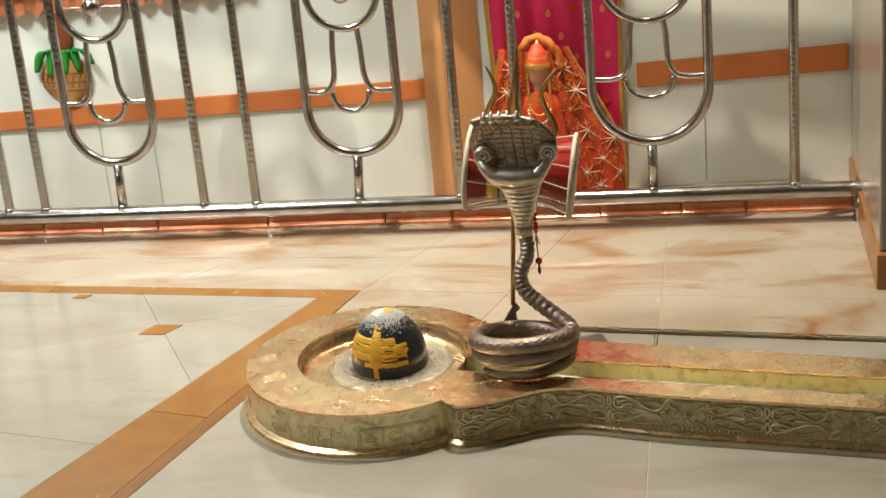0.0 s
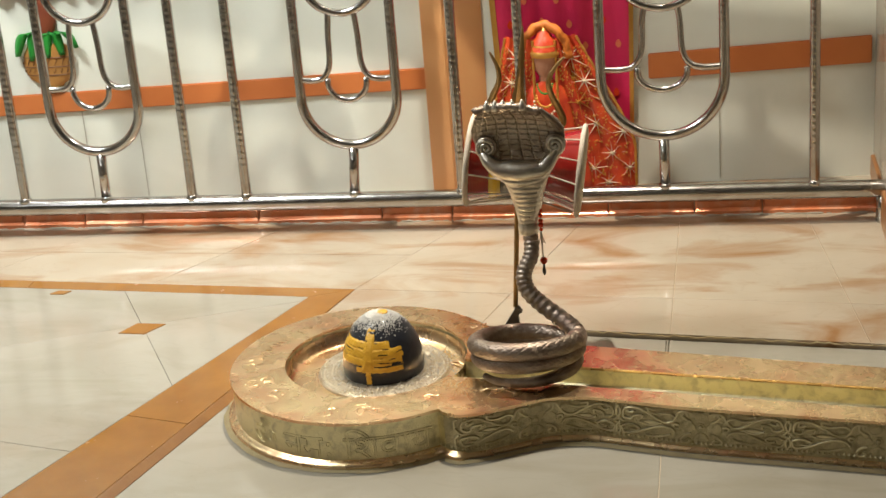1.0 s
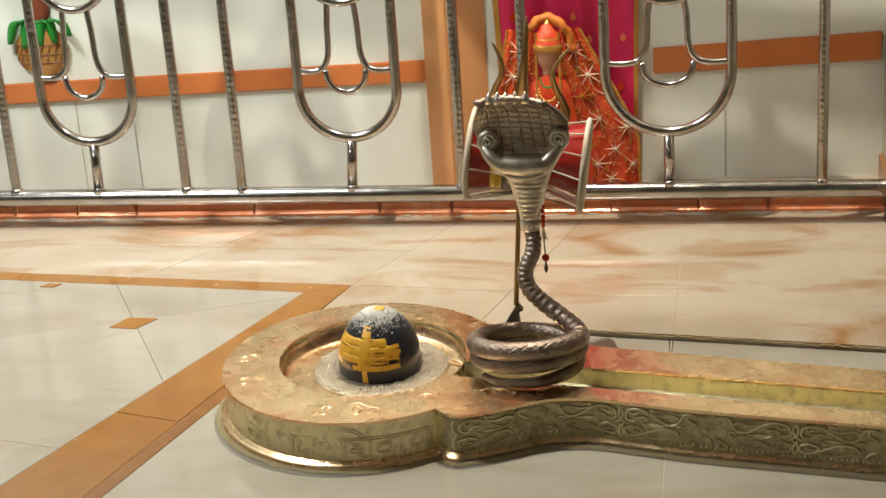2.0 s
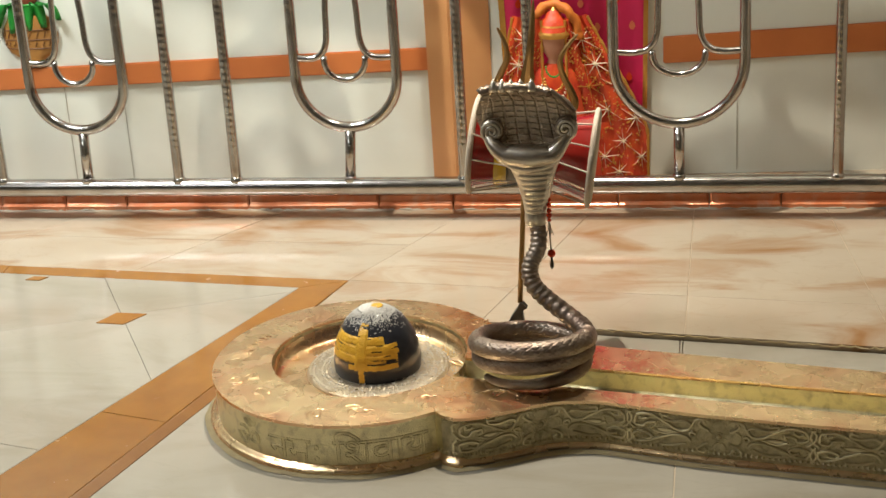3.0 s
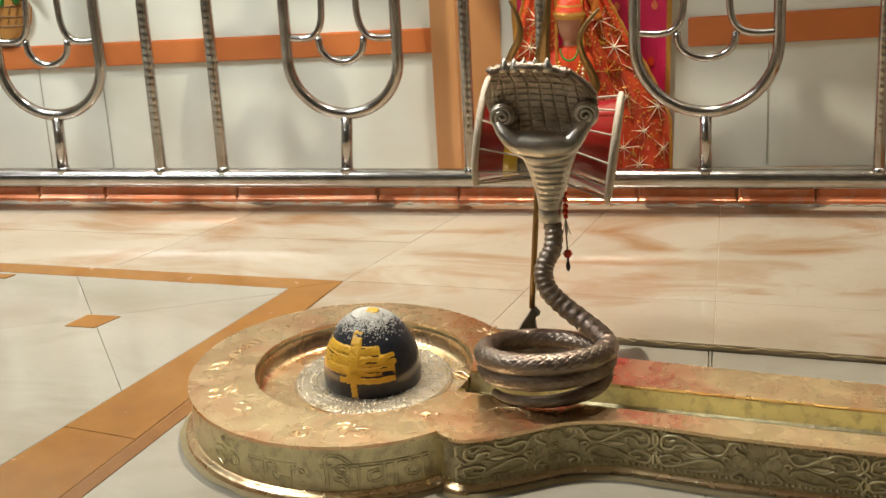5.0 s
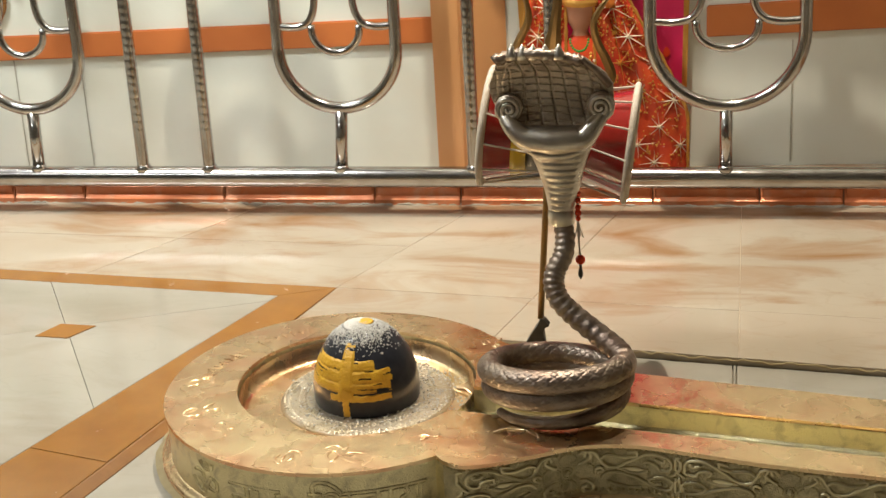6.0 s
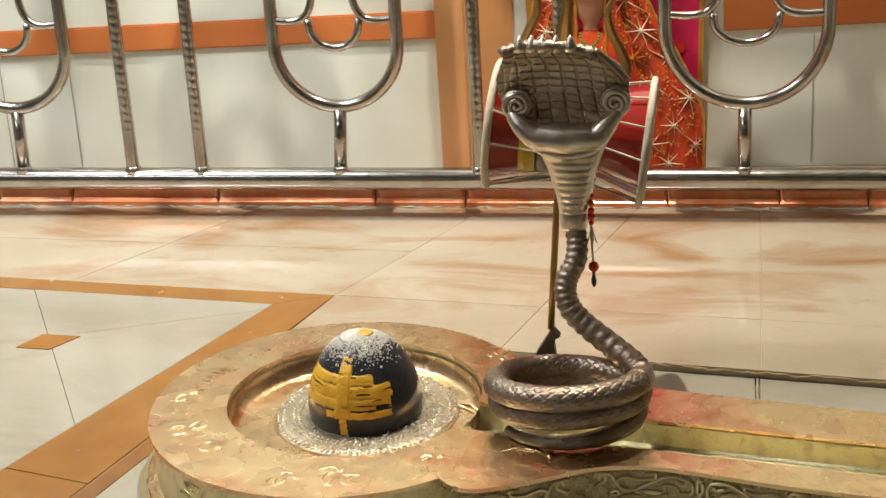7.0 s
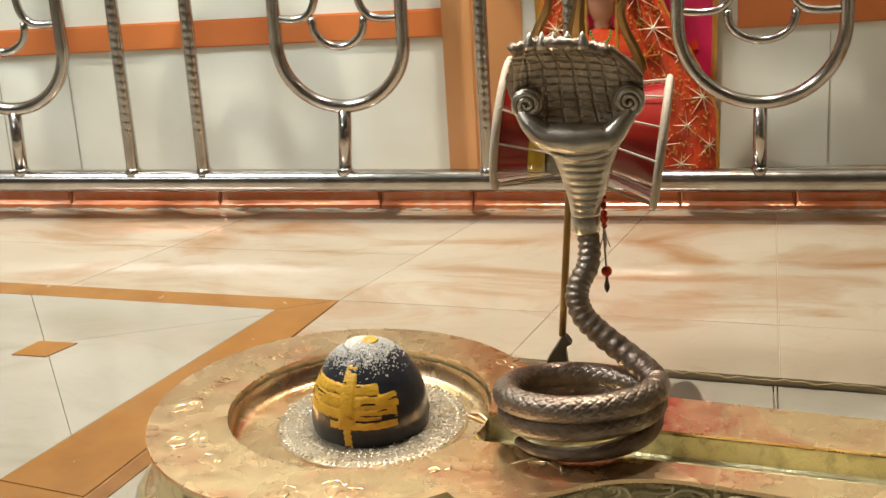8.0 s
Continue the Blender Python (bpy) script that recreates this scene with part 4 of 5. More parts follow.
def hood_row(z):
    for a, b_ in zip(HOOD, HOOD[1:]):
        if z <= b_[0] + 1e-9:
            t = (z - a[0]) / (b_[0] - a[0])
            return [p + (q - p) * t for p, q in zip(a, b_)]
    return list(HOOD[-1])


def hood_sheet(z0, z1, rows, cols, front, thick):
    """A curved sheet between two heights; front(u, z, half) gives its swell towards the viewer."""
    v = []
    for side in (0, 1):
        for i in range(rows + 1):
            z = z0 + (z1 - z0) * i / rows
            _, l, r, lean = hood_row(z)
            half = (r - l) / 2
            for j in range(cols + 1):
                u = -1 + 2 * j / cols
                sw = front(u, z, half)
                e = 1 - 0.3 * abs(u) ** 6
                v.append(((l + r) / 2 + half * u - SN.x, 3.1 + lean - sw + side * thick * e - SN.y, z - SN.z))
    n, c = (rows + 1) * (cols + 1), cols + 1
    f = []
    for side in (0, 1):
        for i in range(rows):
            for j in range(cols):
                o = side * n + i * c + j
                f.append((o, o + 1, o + c + 1, o + c))
    for i in range(rows):
        for j in (0, cols):
            o = i * c + j
            f.append((o, o + c, o + c + n, o + n))
    for j in range(cols):
        for i in (0, rows):
            o = i * c + j
            f.append((o, o + 1, o + 1 + n, o + n))
    return from_data(v, f)


def belly_front(u, z, half):
    rib = 0.0028 * abs(math.sin((z - 0.411) * math.pi / 0.0112)) ** 0.6 * (1 if abs(u) < 0.72 else 0.25) * (z < 0.52)
    return 0.024 * math.sqrt(max(0.0, 1 - u * u)) + rib


def face_front(u, z, half):
    x = u * half
    bow = 0.10 * (z - 0.60) * (x / 0.07)
    gu = min(1.0, abs(math.sin(math.pi * (x + bow) / 0.0225)) / 0.30) ** 0.7
    gv = min(1.0, abs(math.sin(math.pi * (z + 0.05 * x + 0.9 * x * x + 0.0016 * noise.noise(Vector((x * 60, z * 20, 1)))) / 0.0122)) / 0.42) ** 0.7
    inner = 1 if abs(u) < 0.8 else 0.5
    knob = 0.0010 * noise.noise(Vector((x * 90, z * 90, 3)))
    return -0.006 + 0.012 * abs(u) ** 2.2 * (0.6 if z > 0.65 else 1) + 0.0040 * gu * gv * inner + knob


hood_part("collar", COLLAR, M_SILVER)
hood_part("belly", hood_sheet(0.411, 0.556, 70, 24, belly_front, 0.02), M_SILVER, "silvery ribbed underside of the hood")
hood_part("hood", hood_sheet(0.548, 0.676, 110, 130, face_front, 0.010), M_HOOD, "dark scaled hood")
mz = smooth_path([(-0.512, 3.085, 0.578), (-0.497, 3.073, 0.559), (-0.474, 3.066, 0.541), (-0.452, 3.066, 0.538), (-0.428, 3.064, 0.536), (-0.402, 3.066, 0.538), (-0.381, 3.066, 0.541), (-0.362, 3.073, 0.562), (-0.348, 3.085, 0.580)], 8)
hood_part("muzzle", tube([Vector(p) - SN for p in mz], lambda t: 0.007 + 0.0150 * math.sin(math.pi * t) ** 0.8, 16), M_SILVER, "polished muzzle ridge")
mz2 = smooth_path([(-0.478, 3.072, 0.524), (-0.455, 3.064, 0.517), (-0.428, 3.061, 0.514), (-0.400, 3.064, 0.517), (-0.374, 3.072, 0.526)], 8)
hood_part("lip", tube([Vector(p) - SN for p in mz2], lambda t: 0.004 + 0.006 * math.sin(math.pi * t), 12), M_SILVER)
for cx, cz, hand in ((-0.500, 0.586, -1), (-0.354, 0.590, 1)):
    pts = []
    for k in range(46):
        t = k / 45
        a = -math.pi / 2 + hand * t * 2.3 * 2 * math.pi
        r = 0.0205 * (1 - 0.88 * t)
        pts.append((cx - hand * 0.0 + r * math.cos(a) - SN.x, 3.078 - 0.005 * t - SN.y, cz + r * math.sin(a) - SN.z))
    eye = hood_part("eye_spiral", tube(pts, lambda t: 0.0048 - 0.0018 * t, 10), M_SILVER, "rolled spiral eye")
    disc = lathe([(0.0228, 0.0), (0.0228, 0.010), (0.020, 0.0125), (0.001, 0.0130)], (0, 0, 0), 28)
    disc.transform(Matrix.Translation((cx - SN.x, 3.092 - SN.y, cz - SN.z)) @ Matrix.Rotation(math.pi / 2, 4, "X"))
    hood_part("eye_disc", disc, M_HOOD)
# rough crest and its small cones
cr = []
for k in range(26):
    t = k / 25
    cr.append((-0.518 + 0.136 * t - SN.x, 3.062 + 0.004 * math.sin(9 * t) - SN.y, 0.668 + 0.012 * math.sin(math.pi * min(1, t * 1.1)) + 0.003 * (k % 2) - SN.z))
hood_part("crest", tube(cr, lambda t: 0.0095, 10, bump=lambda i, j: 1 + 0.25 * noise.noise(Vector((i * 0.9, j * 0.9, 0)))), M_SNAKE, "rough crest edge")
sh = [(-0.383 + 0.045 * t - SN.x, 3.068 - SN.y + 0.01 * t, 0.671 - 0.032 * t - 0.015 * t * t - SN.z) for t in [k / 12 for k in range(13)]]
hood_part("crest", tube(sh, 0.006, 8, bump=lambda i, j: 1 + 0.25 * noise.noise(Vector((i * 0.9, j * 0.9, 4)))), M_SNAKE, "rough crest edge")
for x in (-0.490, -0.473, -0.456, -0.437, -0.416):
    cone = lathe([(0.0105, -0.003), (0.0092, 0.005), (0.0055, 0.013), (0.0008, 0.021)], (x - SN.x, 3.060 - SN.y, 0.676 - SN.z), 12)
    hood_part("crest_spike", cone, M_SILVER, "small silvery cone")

# ---- trident ----
tri = tagged(empty("trident", (-0.487, 3.24, HB)), label="dark brass trident with a thin rod standing behind the cobra", category="trident")
TR = Vector((-0.487, 3.24, HB))


def blade(points, width, thick=0.006):
    """A flat curved blade; width is a function of 0..1."""
    pts = [Vector(p) for p in points]
    v, f = [], []
    n = len(pts)
    for i, p in enumerate(pts):
        dr = (pts[min(i + 1, n - 1)] - pts[max(i - 1, 0)]).normalized()
        sd_ = Vector((-dr.z, 0, dr.x))
        w = width(i / (n - 1)) / 2
        for s_, y in ((-1, 0.35), (-0.35, -1), (0.35, -1), (1, 0.35), (0, 1)):
            v.append(p + sd_ * (w * s_) + Vector((0, y * thick / 2, 0)) - TR)
    for i in range(n - 1):
        for j in range(5):
            f.append((i * 5 + j, i * 5 + (j + 1) % 5, (i + 1) * 5 + (j + 1) % 5, (i + 1) * 5 + j))
    f += [tuple(range(5)), tuple((n - 1) * 5 + j for j in range(5))]
    return from_data(v, f)


yb = 3.24
part("side_prong", blade(smooth_path([(-0.425, yb, 0.56), (-0.478, yb, 0.585), (-0.509, yb, 0.622), (-0.500, yb, 0.656), (-0.484, yb, 0.690), (-0.486, yb, 0.722), (-0.501, yb, 0.757)], 6), lambda t: 0.003 + 0.017 * (1 - t) ** 0.55), M_DARKBRASS, tri)
part("side_prong", blade(smooth_path([(-0.425, yb, 0.55), (-0.372, yb, 0.565), (-0.348, yb, 0.592), (-0.355, yb, 0.622), (-0.369, yb, 0.652), (-0.375, yb, 0.684), (-0.362, yb, 0.712), (-0.338, yb, 0.740)], 6), lambda t: 0.003 + 0.017 * (1 - t) ** 0.55), M_DARKBRASS, tri)
part("middle_prong", blade(smooth_path([(-0.449, yb, 0.55), (-0.444, yb, 0.64), (-0.440, yb, 0.675), (-0.434, yb, 0.72), (-0.428, yb, 0.775), (-0.425, yb, 0.812)], 6), lambda t: 0.0025 + 0.026 * (1 - t) ** 0.8 + 0.005 * math.exp(-((t - 0.25) / 0.1) ** 2)), M_DARKBRASS, tri)
part("rod", tube([Vector((-0.4505, yb, 0.57)) - TR, Vector((-0.462, yb, 0.383)) - TR, Vector((-0.472, yb, 0.246)) - TR, Vector((-0.479, yb, 0.150)) - TR], 0.0058, 10), M_DARKBRASS, tri, smooth=True)
foot = [(-0.478, 0.152), (-0.472, 0.150), (-0.4635, 0.1385), (-0.471, 0.1345), (-0.4735, 0.125), (-0.471, 0.1015), (-0.486, 0.1005), (-0.506, 0.1035), (-0.498, 0.118), (-0.485, 0.138)]
n = len(foot)
v = [(x - TR.x, s_ * 0.009, z - TR.z) for s_ in (-1, 1) for x, z in foot]
part("axe_foot", from_data(v, [tuple(range(n)), tuple(range(n, 2 * n))] + [(i, (i + 1) % n, n + (i + 1) % n, n + i) for i in range(n)]), M_IRON, tri, "dark iron axe-shaped foot")

# ---- hourglass drum ----
DC = Vector((-0.447, 3.335, 0.463))
drum = tagged(empty("hourglass_drum", DC), label="red lacquered hourglass drum with white rope lacing tied to the trident", category="drum")
LA = Matrix.Rotation(math.radians(7.5), 4, "Y") @ Matrix.Rotation(math.pi / 2, 4, "Y")
HL, RE, RW = 0.131, 0.100, 0.066


def drum_r(t):
    return RW + (RE - RW) * (abs(t) ** 1.25)


for s0, s1 in ((-1, -0.56), (0.30, 1)):
    bmd = lathe([(drum_r(s0 + (s1 - s0) * k / 16) * 0.97, HL * 0.985 * (s0 + (s1 - s0) * k / 16)) for k in range(17)], (0, 0, 0), 44)
    bmd.transform(LA)
    part("shell", bmd, M_RED, drum, "glossy red shell", smooth=True)
bmd = lathe([(drum_r(t) * 0.985, HL * t) for t in (-0.58, -0.48, -0.38)], (0, 0, 0), 44)
bmd.transform(LA)
part("yellow_ring", bmd, M_DRUMYEL, drum, "yellow painted ring", smooth=True)
bmd = lathe([(drum_r(t) * 0.96, HL * t) for t in (-0.40, -0.2, 0.0, 0.1, 0.22, 0.34)], (0, 0, 0), 40)
bmd.transform(LA)
part("waist", bmd, M_IRON, drum, "dark waist", smooth=True)
for s_ in (-1, 1):
    bmd = lathe([(RE * 0.3, HL * s_ * 1.035), (RE * 0.97, HL * s_ * 1.03), (RE * 1.03, HL * s_ * 1.0), (RE * 1.035, HL * s_ * 0.95), (RE * 0.99, HL * s_ * 0.925), (RE * 0.95, HL * s_ * 0.93)], (0, 0, 0), 44)
    bmd.transform(LA)
    part("drum_head", bmd, M_HIDE, drum, "pale hide head with a rolled rim", smooth=True)
    hoop = tube([LA @ Vector((RE * 1.03 * math.cos(a), RE * 1.03 * math.sin(a), HL * s_ * 0.975)) for a in [2 * math.pi * k / 44 for k in range(44)]], 0.0058, 8, True)
    part("hoop", hoop, M_ROPE, drum, smooth=True)
for k in range(12):
    a = 2 * math.pi * k / 12
    a2 = a + math.pi / 12
    for s_, aa, ab in ((-1, a, a2), (1, a2 + math.pi / 12, a2)):
        p0 = LA @ Vector((RE * 1.04 * math.cos(aa), RE * 1.04 * math.sin(aa), HL * s_ * 0.97))
        p1 = LA @ Vector((RW * 1.12 * math.cos(ab), RW * 1.12 * math.sin(ab), 0))
        part("lacing_rope", tube([p0, p0.lerp(p1, 0.5), p1], 0.0019, 5), M_ROPE, drum)
bmd = tube([LA @ Vector((RW * 1.08 * math.cos(a), RW * 1.08 * math.sin(a), 0.004 * math.sin(3 * a))) for a in [2 * math.pi * k / 24 for k in range(24)]], 0.006, 8, True)
part("waist_cord", bmd, M_IRON, drum, smooth=True)

# ---- red bead tassel ----
tas = tagged(empty("bead_tassel", (-0.401, 3.165, 0.42)), label="red thread tassel with an orange bead hanging from the drum", category="tassel")
TP = Vector((-0.401, 3.165, 0.42))
part("thread", tube([Vector(p) - TP for p in ((-0.401, 3.2, 0.43), (-0.401, 3.165, 0.40), (-0.402, 3.165, 0.35), (-0.399, 3.165, 0.293))], 0.0016, 6), M_ROPE, tas)
for z, r in ((0.412, 0.005), (0.400, 0.005), (0.388, 0.0055), (0.378, 0.006), (0.368, 0.0045)):
    part("bead", ball((0, 0, z - 0.42), r, 12, 8), M_BEAD, tas, smooth=True)
part("bead", ball((0.002, 0, 0.2935 - 0.42), 0.0085, 16, 10), M_BEAD, tas, "orange-red bead", smooth=True)
part("metal_drop", lathe([(0.001, -0.162), (0.0042, -0.156), (0.0045, -0.150), (0.0022, -0.140), (0.003, -0.134)], (0.002, 0, 0), 10), M_IRON, tas, smooth=True)
for k in range(5):
    a = 2 * math.pi * k / 5
    part("thread_end", tube([(0, 0, -0.055), (0.003 * math.cos(a), 0.003 * math.sin(a), -0.07), (0.008 * math.cos(a), 0.008 * math.sin(a), -0.086)], 0.001, 5), M_ROPE, tas)

# ---- hung cloth with printed drops ----
cloth_y = lambda x: wall_y(x) - 0.012


def cloth_fold(x, z):
    return 0.006 * math.sin(38 * x + 2.0 * math.sin(3 * z)) + 0.003 * math.sin(90 * x + 4 * z)


cloth = tagged(empty("hanging_cloth", (-0.43, wall_y(-0.43) - 0.02, 0.06)), label="magenta cloth with golden drop prints hung on the wall", category="cloth")
CL = Vector((-0.43, wall_y(-0.43) - 0.02, 0.06))


def cloth_sheet(xl0, xl1, xr0, xr1, z0, z1, lift, nx, nz, thick=0.002):
    v, f = [], []
    for s_ in (0, 1):
        for i in range(nz + 1):
            z = z0 + (z1 - z0) * i / nz
            t = (z - 0.06) / (1.3 - 0.06)
            for j in range(nx + 1):
                l, r = xl0 + (xl1 - xl0) * t, xr0 + (xr1 - xr0) * t
                x = l + (r - l) * j / nx
                v.append((x - CL.x, cloth_y(x) + cloth_fold(x, z) - lift + s_ * thick - CL.y, z - CL.z))
    n, c = (nz + 1) * (nx + 1), nx + 1
    for s_ in (0, 1):
        for i in range(nz):
            for j in range(nx):
                o = s_ * n + i * c + j
                f.append((o, o + 1, o + c + 1, o + c))
    return from_data(v, f)


part("fabric", cloth_sheet(-0.612, -0.655, -0.262, -0.232, 0.06, 1.3, 0.0, 60, 50), M_PINK, cloth, smooth=True)
part("border", cloth_sheet(-0.626, -0.672, -0.611, -0.654, 0.06, 1.3, 0.002, 4, 60), M_GOLD, cloth, "golden woven border", smooth=True)
part("border", cloth_sheet(-0.262, -0.232, -0.250, -0.219, 0.06, 1.3, 0.002, 4, 60), M_GOLD, cloth, "golden woven border", smooth=True)
random.seed(3)
for i in range(11):
    for j in range(5):
        z = 0.12 + i * 0.072 + random.uniform(-0.006, 0.006)
        x = -0.585 + j * 0.085 + (0.042 if i % 2 else 0) + random.uniform(-0.006, 0.006)
        if x > -0.262 or z < 0.36 and x < -0.3:
            continue
        drop = []
        for k in range(14):
            a = 2 * math.pi * k / 14
            drop.append((x + 0.0085 * math.cos(a) * (1 - 0.45 * max(0, math.sin(a))), z + 0.0125 * math.sin(a)))
        v = [(px - CL.x, cloth_y(px) + cloth_fold(px, pz) - 0.0022 - s_ * 0.0006 - CL.y, pz - CL.z) for s_ in (0, 1) for px, pz in drop]
        part("drop_print", from_data(v, [tuple(range(14)), tuple(range(14, 28))] + [(q, (q + 1) % 14, 14 + (q + 1) % 14, 14 + q) for q in range(14)]), M_GOLDDOT if (i + j) % 3 else M_BEAD, cloth)

# ---- seated statue, one plain shape ----
SX, SY = -0.487, 4.285
v, f = [], []
prof = [(0.052, 0.150, 0.045), (0.12, 0.150, 0.045), (0.20, 0.125, 0.042), (0.28, 0.095, 0.038), (0.34, 0.085, 0.034), (0.385, 0.066, 0.030), (0.408, 0.026, 0.022), (0.418, 0.022, 0.02), (0.428, 0.029, 0.026), (0.440, 0.038, 0.032), (0.456, 0.043, 0.034), (0.474, 0.044, 0.035), (0.478, 0.052, 0.040), (0.490, 0.054, 0.040), (0.494, 0.046, 0.036), (0.508, 0.047, 0.036), (0.512, 0.042, 0.032), (0.526, 0.040, 0.030), (0.530, 0.031, 0.024), (0.548, 0.022, 0.018), (0.552, 0.012, 0.012), (0.566, 0.004, 0.004)]
seg = 28
for z, rx_, ry_ in prof:
    for j in range(seg):
        a = 2 * math.pi * j / seg
        v.append((rx_ * math.cos(a) * 0.8, ry_ * math.sin(a) * 0.9, z - 0.05))
for i in range(len(prof) - 1):
    for j in range(seg):
        f.append((i * seg + j, i * seg + (j + 1) % seg, (i + 1) * seg + (j + 1) % seg, (i + 1) * seg + j))
f += [tuple(range(seg)), tuple((len(prof) - 1) * seg + j for j in range(seg))]
bms = from_data(v, f)
for fc in bms.faces:
    zc = fc.calc_center_median().z + 0.05
    fc.material_index = 0 if 0.41 < zc < 0.476 else (1 if 0.476 < zc < 0.494 or 0.508 < zc < 0.514 or zc > 0.55 else 2)
    fc.smooth = True
st = part("statue", bms, [M_SKIN, M_GOLD, M_VEIL])
st.location = (SX, SY, 0.05)
tagged(st, label="small seated shrine statue in red and gold dress on the platform", category="statue")

# ---- veil with star appliques, spread round the statue ----
veil = tagged(empty("embroidered_veil", (SX, 4.31, 0.05)), label="red and gold veil with silver star embroidery round the statue", category="veil")
VO = Vector((SX, 4.31, 0.05))


def veil_half(z, sgn):
    """Outer edge of the veil on either side, widening to the ground."""
    if sgn < 0:
        return 0.165 if z < 0.25 else 0.165 - 0.055 * ((z - 0.25) / 0.3) ** 1.4
    return 0.250 if z < 0.20 else (0.250 - 0.105 * min(1, (z - 0.20) / 0.22) ** 1.3 - 0.07 * max(0, (z - 0.42) / 0.13))


def veil_pt(sgn, u, z, lift=0.0):
    x = SX + sgn * (0.030 + (veil_half(z, sgn) - 0.030) * u)
    y = 4.268 + 0.045 * u + 0.006 * math.sin(20 * u + 14 * z) - lift
    return Vector((x, min(y, cloth_y(x) - 0.006 - lift), z))


for sgn in (-1, 1):
    nu, nz = 24, 44
    v, f = [], []
    for s_ in (0, 1):
        for i in range(nz + 1):
            z = 0.052 + 0.478 * i / nz
            for j in range(nu + 1):
                p = veil_pt(sgn, j / nu, z) + Vector((0, 0.002 * s_, 0))
                v.append(p - VO)
    n, c = (nz + 1) * (nu + 1), nu + 1
    for s_ in (0, 1):
        for i in range(nz):
            for j in range(nu):
                o = s_ * n + i * c + j
                f.append((o, o + 1, o + c + 1, o + c))
    part("veil_side", from_data(v, f), M_VEIL, veil, "red sheer cloth shot with gold", smooth=True)
    for edge_u in (0.02, 0.98):
        part("veil_border", tube([veil_pt(sgn, edge_u, 0.055 + 0.47 * k / 40, 0.003) - VO for k in range(41)], 0.004, 6, bump=lambda i, j: 1 + 0.3 * math.sin(i * 2.1)), M_GOLD, veil)
    random.seed(11 + sgn)
    stars = [(0.50, 0.47), (0.62, 0.40), (0.38, 0.34), (0.80, 0.33), (0.55, 0.27), (0.88, 0.24), (0.30, 0.22), (0.68, 0.18), (0.45, 0.14), (0.90, 0.13), (0.22, 0.10), (0.62, 0.09), (0.40, 0.41)]
    for su, sz in stars:
        R = 0.046 if sz > 0.2 else 0.036
        wid = veil_half(sz, sgn) - 0.03
        rim = []
        for k in range(16):
            a = math.pi * k / 8 + random.uniform(-0.07, 0.07)
            r_ = R * random.uniform(0.75, 1.2) if k % 2 == 0 else R * 0.085
            u2, z2 = min(0.99, max(0.02, su + r_ * math.cos(a) / wid)), min(0.525, max(0.055, sz + r_ * math.sin(a)))
            rim.append(veil_pt(sgn, u2, z2, 0.003) - VO)
        c0 = veil_pt(sgn, su, sz, 0.006) - VO
        vv = rim + [p_ + Vector((0, 0.002, 0)) for p_ in rim] + [c0]
        ff = [(k, (k + 1) % 16, 32) for k in range(16)] + [(k, (k + 1) % 16, 16 + (k + 1) % 16, 16 + k) for k in range(16)] + [tuple(range(16, 32))]
        part("star_applique", from_data(vv, ff), M_STAR if su > 0.4 else M_GOLD, veil, "silver thread star")
    seq = []
    for k in range(520):
        u, z = random.uniform(0.05, 0.95), random.uniform(0.06, 0.5) ** 1.0
        seq.append(ball(veil_pt(sgn, u, z, 0.003) - VO, random.uniform(0.0012, 0.0032), 6, 4))
    tagged(part("sequin_glitter", join(*seq), M_GOLD, veil), kind="stuff")
arc = [Vector((SX + 0.066 * math.cos(a), 4.285 + 0.004 * math.sin(5 * a), 0.468 + 0.098 * math.sin(a))) - VO for a in [math.pi * k / 24 for k in range(25)]]
part("veil_hood", tube(arc, 0.013, 10, bump=lambda i, j: 1 + 0.25 * math.sin(i * 1.7 + j)), M_SAFFRON, veil, "saffron folded edge over the crown", smooth=True)
# garland of beads on the statue's breast
neck = tagged(empty("bead_necklace", (SX, 4.245, 0.36)), label="pearl and gold bead necklace hanging on the statue", category="necklace")
for rr, zc, r, mt in ((0.021, 0.385, 0.0032, M_GREEN), (0.026, 0.352, 0.0042, M_GOLD), (0.033, 0.335, 0.0036, M_STAR)):
    for k in range(13):
        a = math.pi + math.pi * k / 12
        part("pearl", ball((rr * math.cos(a), -0.001 - 0.006 * abs(math.sin(a)), zc - 0.36 + rr * 1.25 * math.sin(a) + 0.02), r, 8, 6), mt, neck, smooth=True)

# ---- painted pot relief and carved valance on the wall ----
pot = tagged(empty("wall_pot_relief", (-1.975, wall_y(-1.975) - 0.002, 0.430)), label="painted wall relief of an ochre pot with leaves and coconut", category="wall relief")
PO = Vector((-1.975, wall_y(-1.975) - 0.002, 0.430))


def relief(profile, depth=0.02):
    """A half-round relief body; profile holds (half width, height)."""
    v, f = [], []
    segs = 16
    for w, z in profile:
        for j in range(segs + 1):
            a = math.pi + math.pi * j / segs
            v.append((w * math.cos(a), depth * math.sin(a) * min(1, w / 0.03), z))
    for i in range(len(profile) - 1):
        for j in range(segs):
            o = i * (segs + 1) + j
            f.append((o, o + 1, o + segs + 2, o + segs + 1))
    return from_data(v, f)


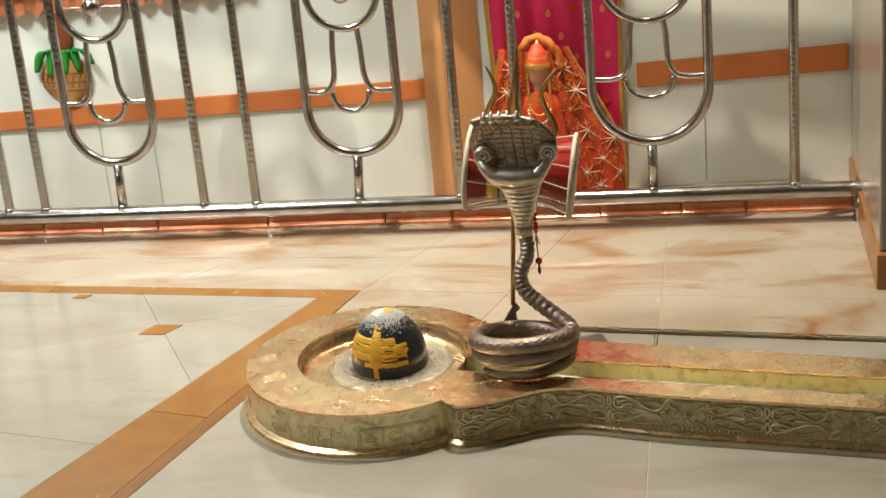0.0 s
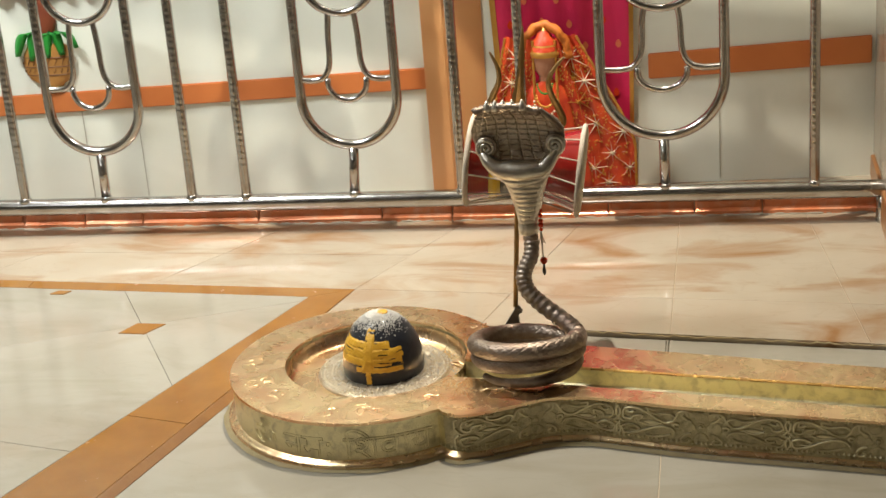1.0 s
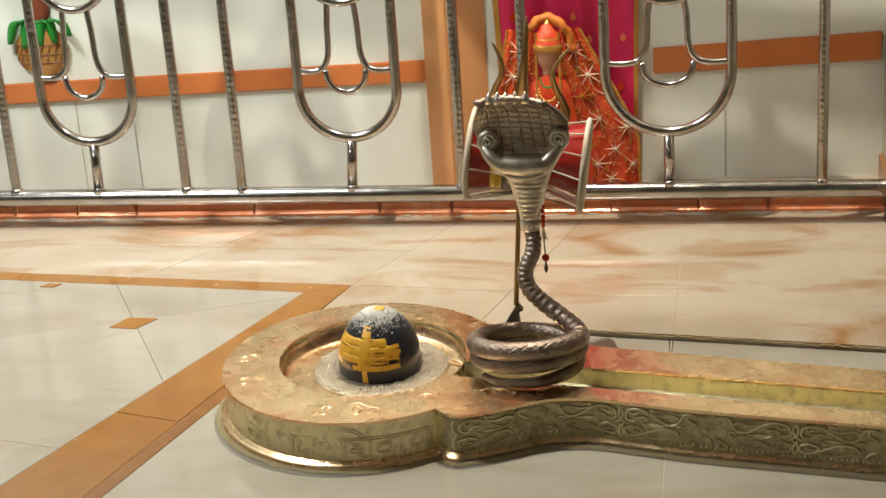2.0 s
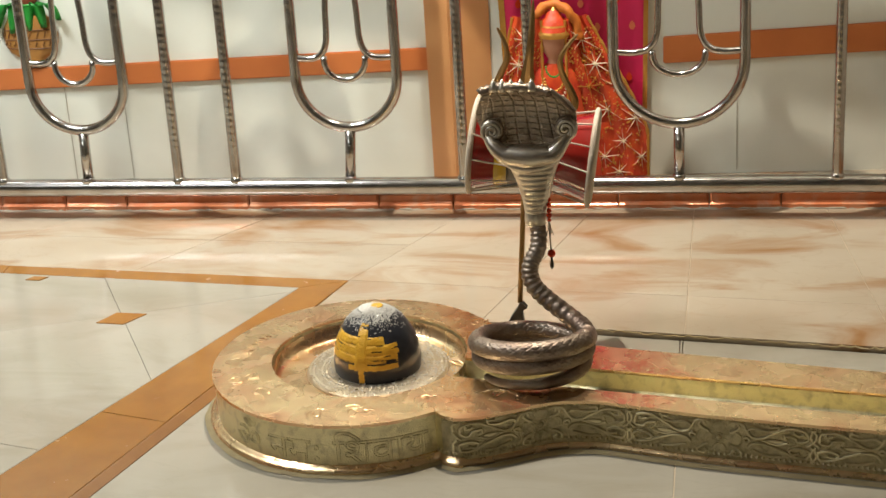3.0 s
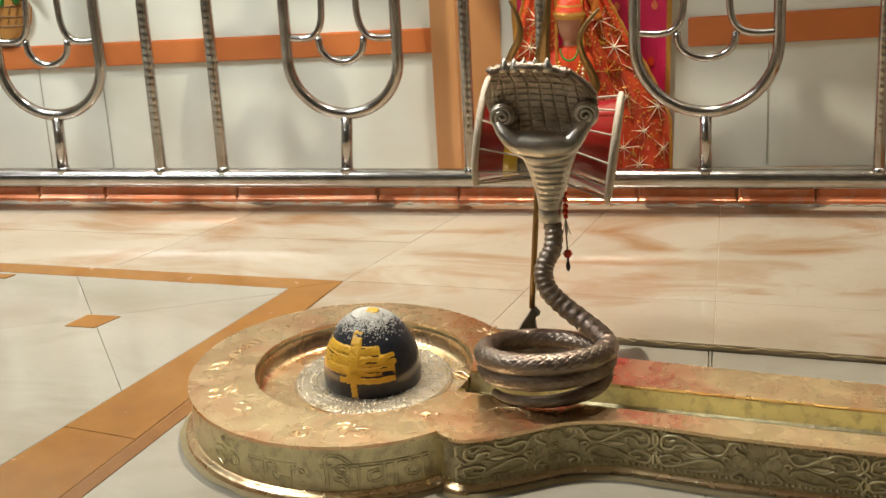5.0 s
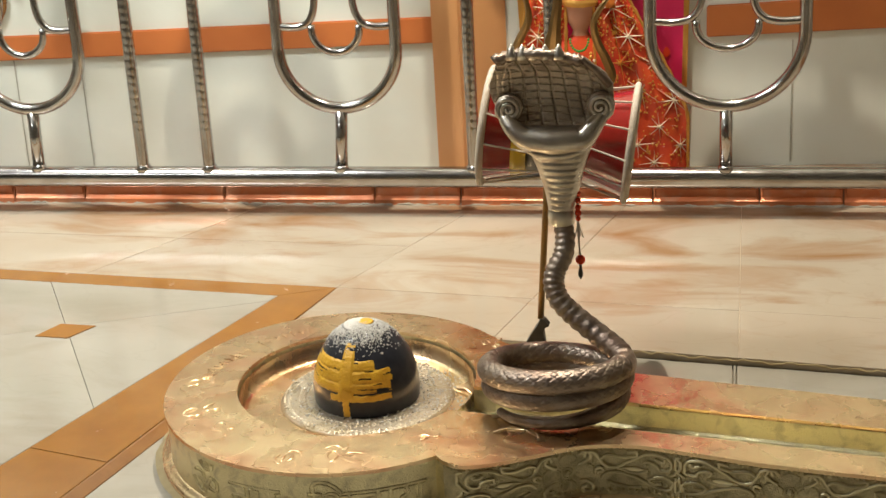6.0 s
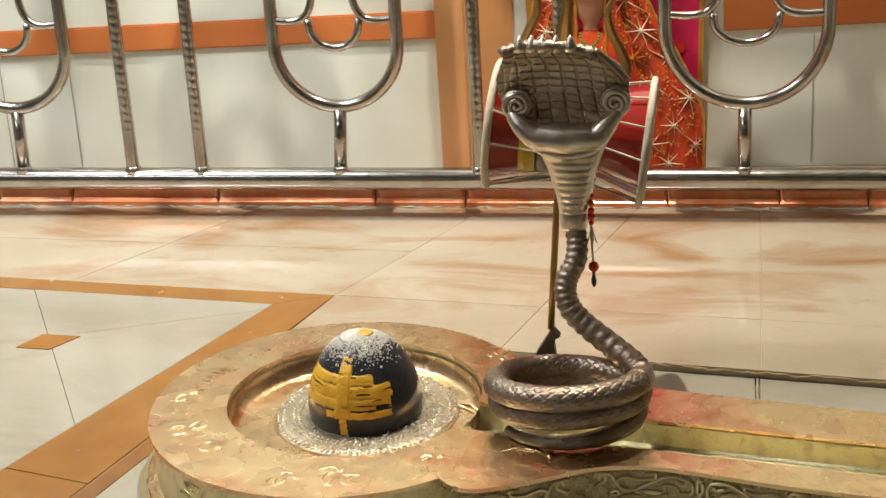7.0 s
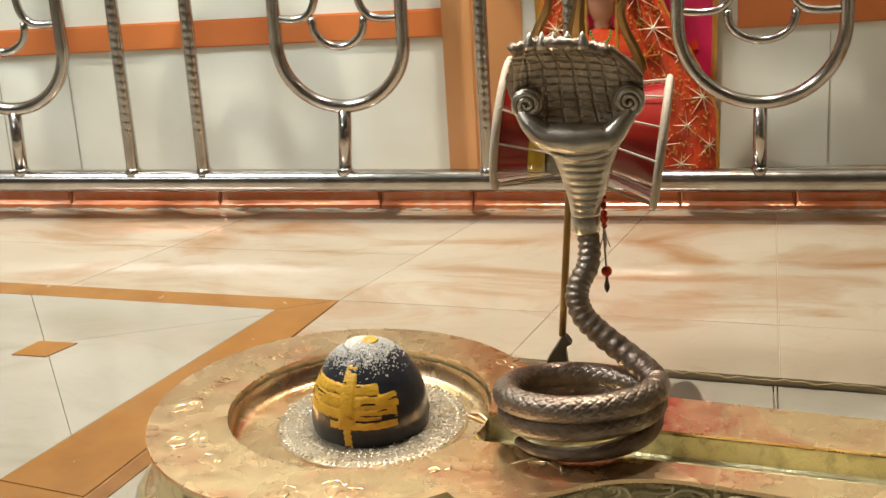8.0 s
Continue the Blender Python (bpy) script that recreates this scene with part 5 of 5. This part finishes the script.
body = part("pot_body", relief([(0.038, 0.0), (0.035, 0.010), (0.042, 0.016), (0.066, 0.030), (0.079, 0.055), (0.082, 0.080), (0.076, 0.108), (0.062, 0.130), (0.05, 0.14)]), M_POT, pot, "ochre pot with dark line patterns", smooth=True)
for z, w in ((0.045, 0.075), (0.070, 0.082), (0.098, 0.080)):
    part("pattern_line", tube([(w * math.cos(a), 0.0215 * math.sin(a) , z) for a in [math.pi + math.pi * k / 20 for k in range(21)]], 0.0014, 5), M_LINE, body)
for k in range(11):
    a = math.pi + math.pi * (k + 0.5) / 11
    part("pattern_line", tube([(0.083 * math.cos(a), 0.0225 * math.sin(a), 0.074), (0.083 * math.cos(a + 0.12), 0.0225 * math.sin(a + 0.12), 0.094)], 0.0012, 5), M_LINE, body)
    part("pattern_line", tube([(0.079 * math.cos(a + b_ * 0.06), 0.0225 * math.sin(a), 0.057 + 0.007 * math.sin(math.pi * b_)) for b_ in (-1, -0.5, 0, 0.5, 1)], 0.001, 5), M_LINE, body)
part("coconut", relief([(0.030, 0.170), (0.038, 0.190), (0.041, 0.212), (0.036, 0.240), (0.024, 0.270), (0.017, 0.300), (0.001, 0.302)], 0.018), M_NUT, pot, "brown coconut", smooth=True)
for x0, x1, z1, w in ((-0.04, -0.088, 0.105, 0.015), (-0.02, -0.045, 0.090, 0.014), (0.006, 0.008, 0.098, 0.016), (0.03, 0.05, 0.105, 0.015), (0.045, 0.098, 0.125, 0.014)):
    v, f = [], []
    for k in range(11):
        t = k / 10
        x, z = x0 + (x1 - x0) * t ** 0.8, 0.172 + 0.012 * math.sin(math.pi * t) - (0.172 - z1) * t ** 1.5
        ww = w * (0.55 + 0.9 * math.sin(math.pi * (0.15 + 0.78 * t))) * 0.8
        v += [(x - ww, -0.018, z), (x, -0.026, z), (x + ww, -0.018, z)]
    f = [(3 * k + j, 3 * k + j + 1, 3 * k + j + 4, 3 * k + j + 3) for k in range(10) for j in (0, 1)]
    bml = from_data(v, f)
    bmesh.ops.solidify(bml, geom=list(bml.faces), thickness=0.004)
    part("mango_leaf", bml, M_GREEN, pot, "bright green leaf", smooth=True)

val = tagged(empty("carved_valance", (-2.4, wall_y(-2.4) - 0.02, 0.74)), label="copper-painted scalloped valance moulding along the wall", category="moulding")
VA = Vector((-2.4, wall_y(-2.4) - 0.02, 0.74))
vx0, vx1 = -3.1, -1.36
n = 140
v, f = [], []
for i in range(n + 1):
    x = vx0 + (vx1 - vx0) * i / n
    zb = 0.712 + 0.030 * (x + 2.06) + 0.016 * abs(math.sin(x * 48)) + 0.006 * math.sin(x * 131)
    zt = 0.775 + 0.030 * (x + 2.06)
    y = wall_y(x)
    v += [(x - VA.x, y - 0.024 - 0.006 * math.sin(x * 96) - VA.y, zb - VA.z), (x - VA.x, y - 0.03 - VA.y, zt - VA.z), (x - VA.x, y - 0.002 - VA.y, zt - VA.z), (x - VA.x, y - 0.002 - VA.y, zb - VA.z)]
for i in range(n):
    for j in range(4):
        f.append((i * 4 + j, i * 4 + (j + 1) % 4, i * 4 + 4 + (j + 1) % 4, i * 4 + 4 + j))
part("scalloped_edge", from_data(v, f), M_COPPER, val)
v, f = [], []
for x in (vx0, vx1):
    o = 0.030 * (x + 2.06)
    for y_, z_ in ((-0.040, 0.778), (-0.046, 0.79), (-0.04, 0.83), (-0.002, 0.83), (-0.002, 0.778)):
        v.append((x - VA.x, wall_y(x) + y_ - VA.y, z_ + o - VA.z))
part("ledge", from_data(v, [tuple(range(5)), tuple(range(5, 10))] + [(i, (i + 1) % 5, 5 + (i + 1) % 5, 5 + i) for i in range(5)]), M_PILASTER, val, "ochre ledge above the scallops")
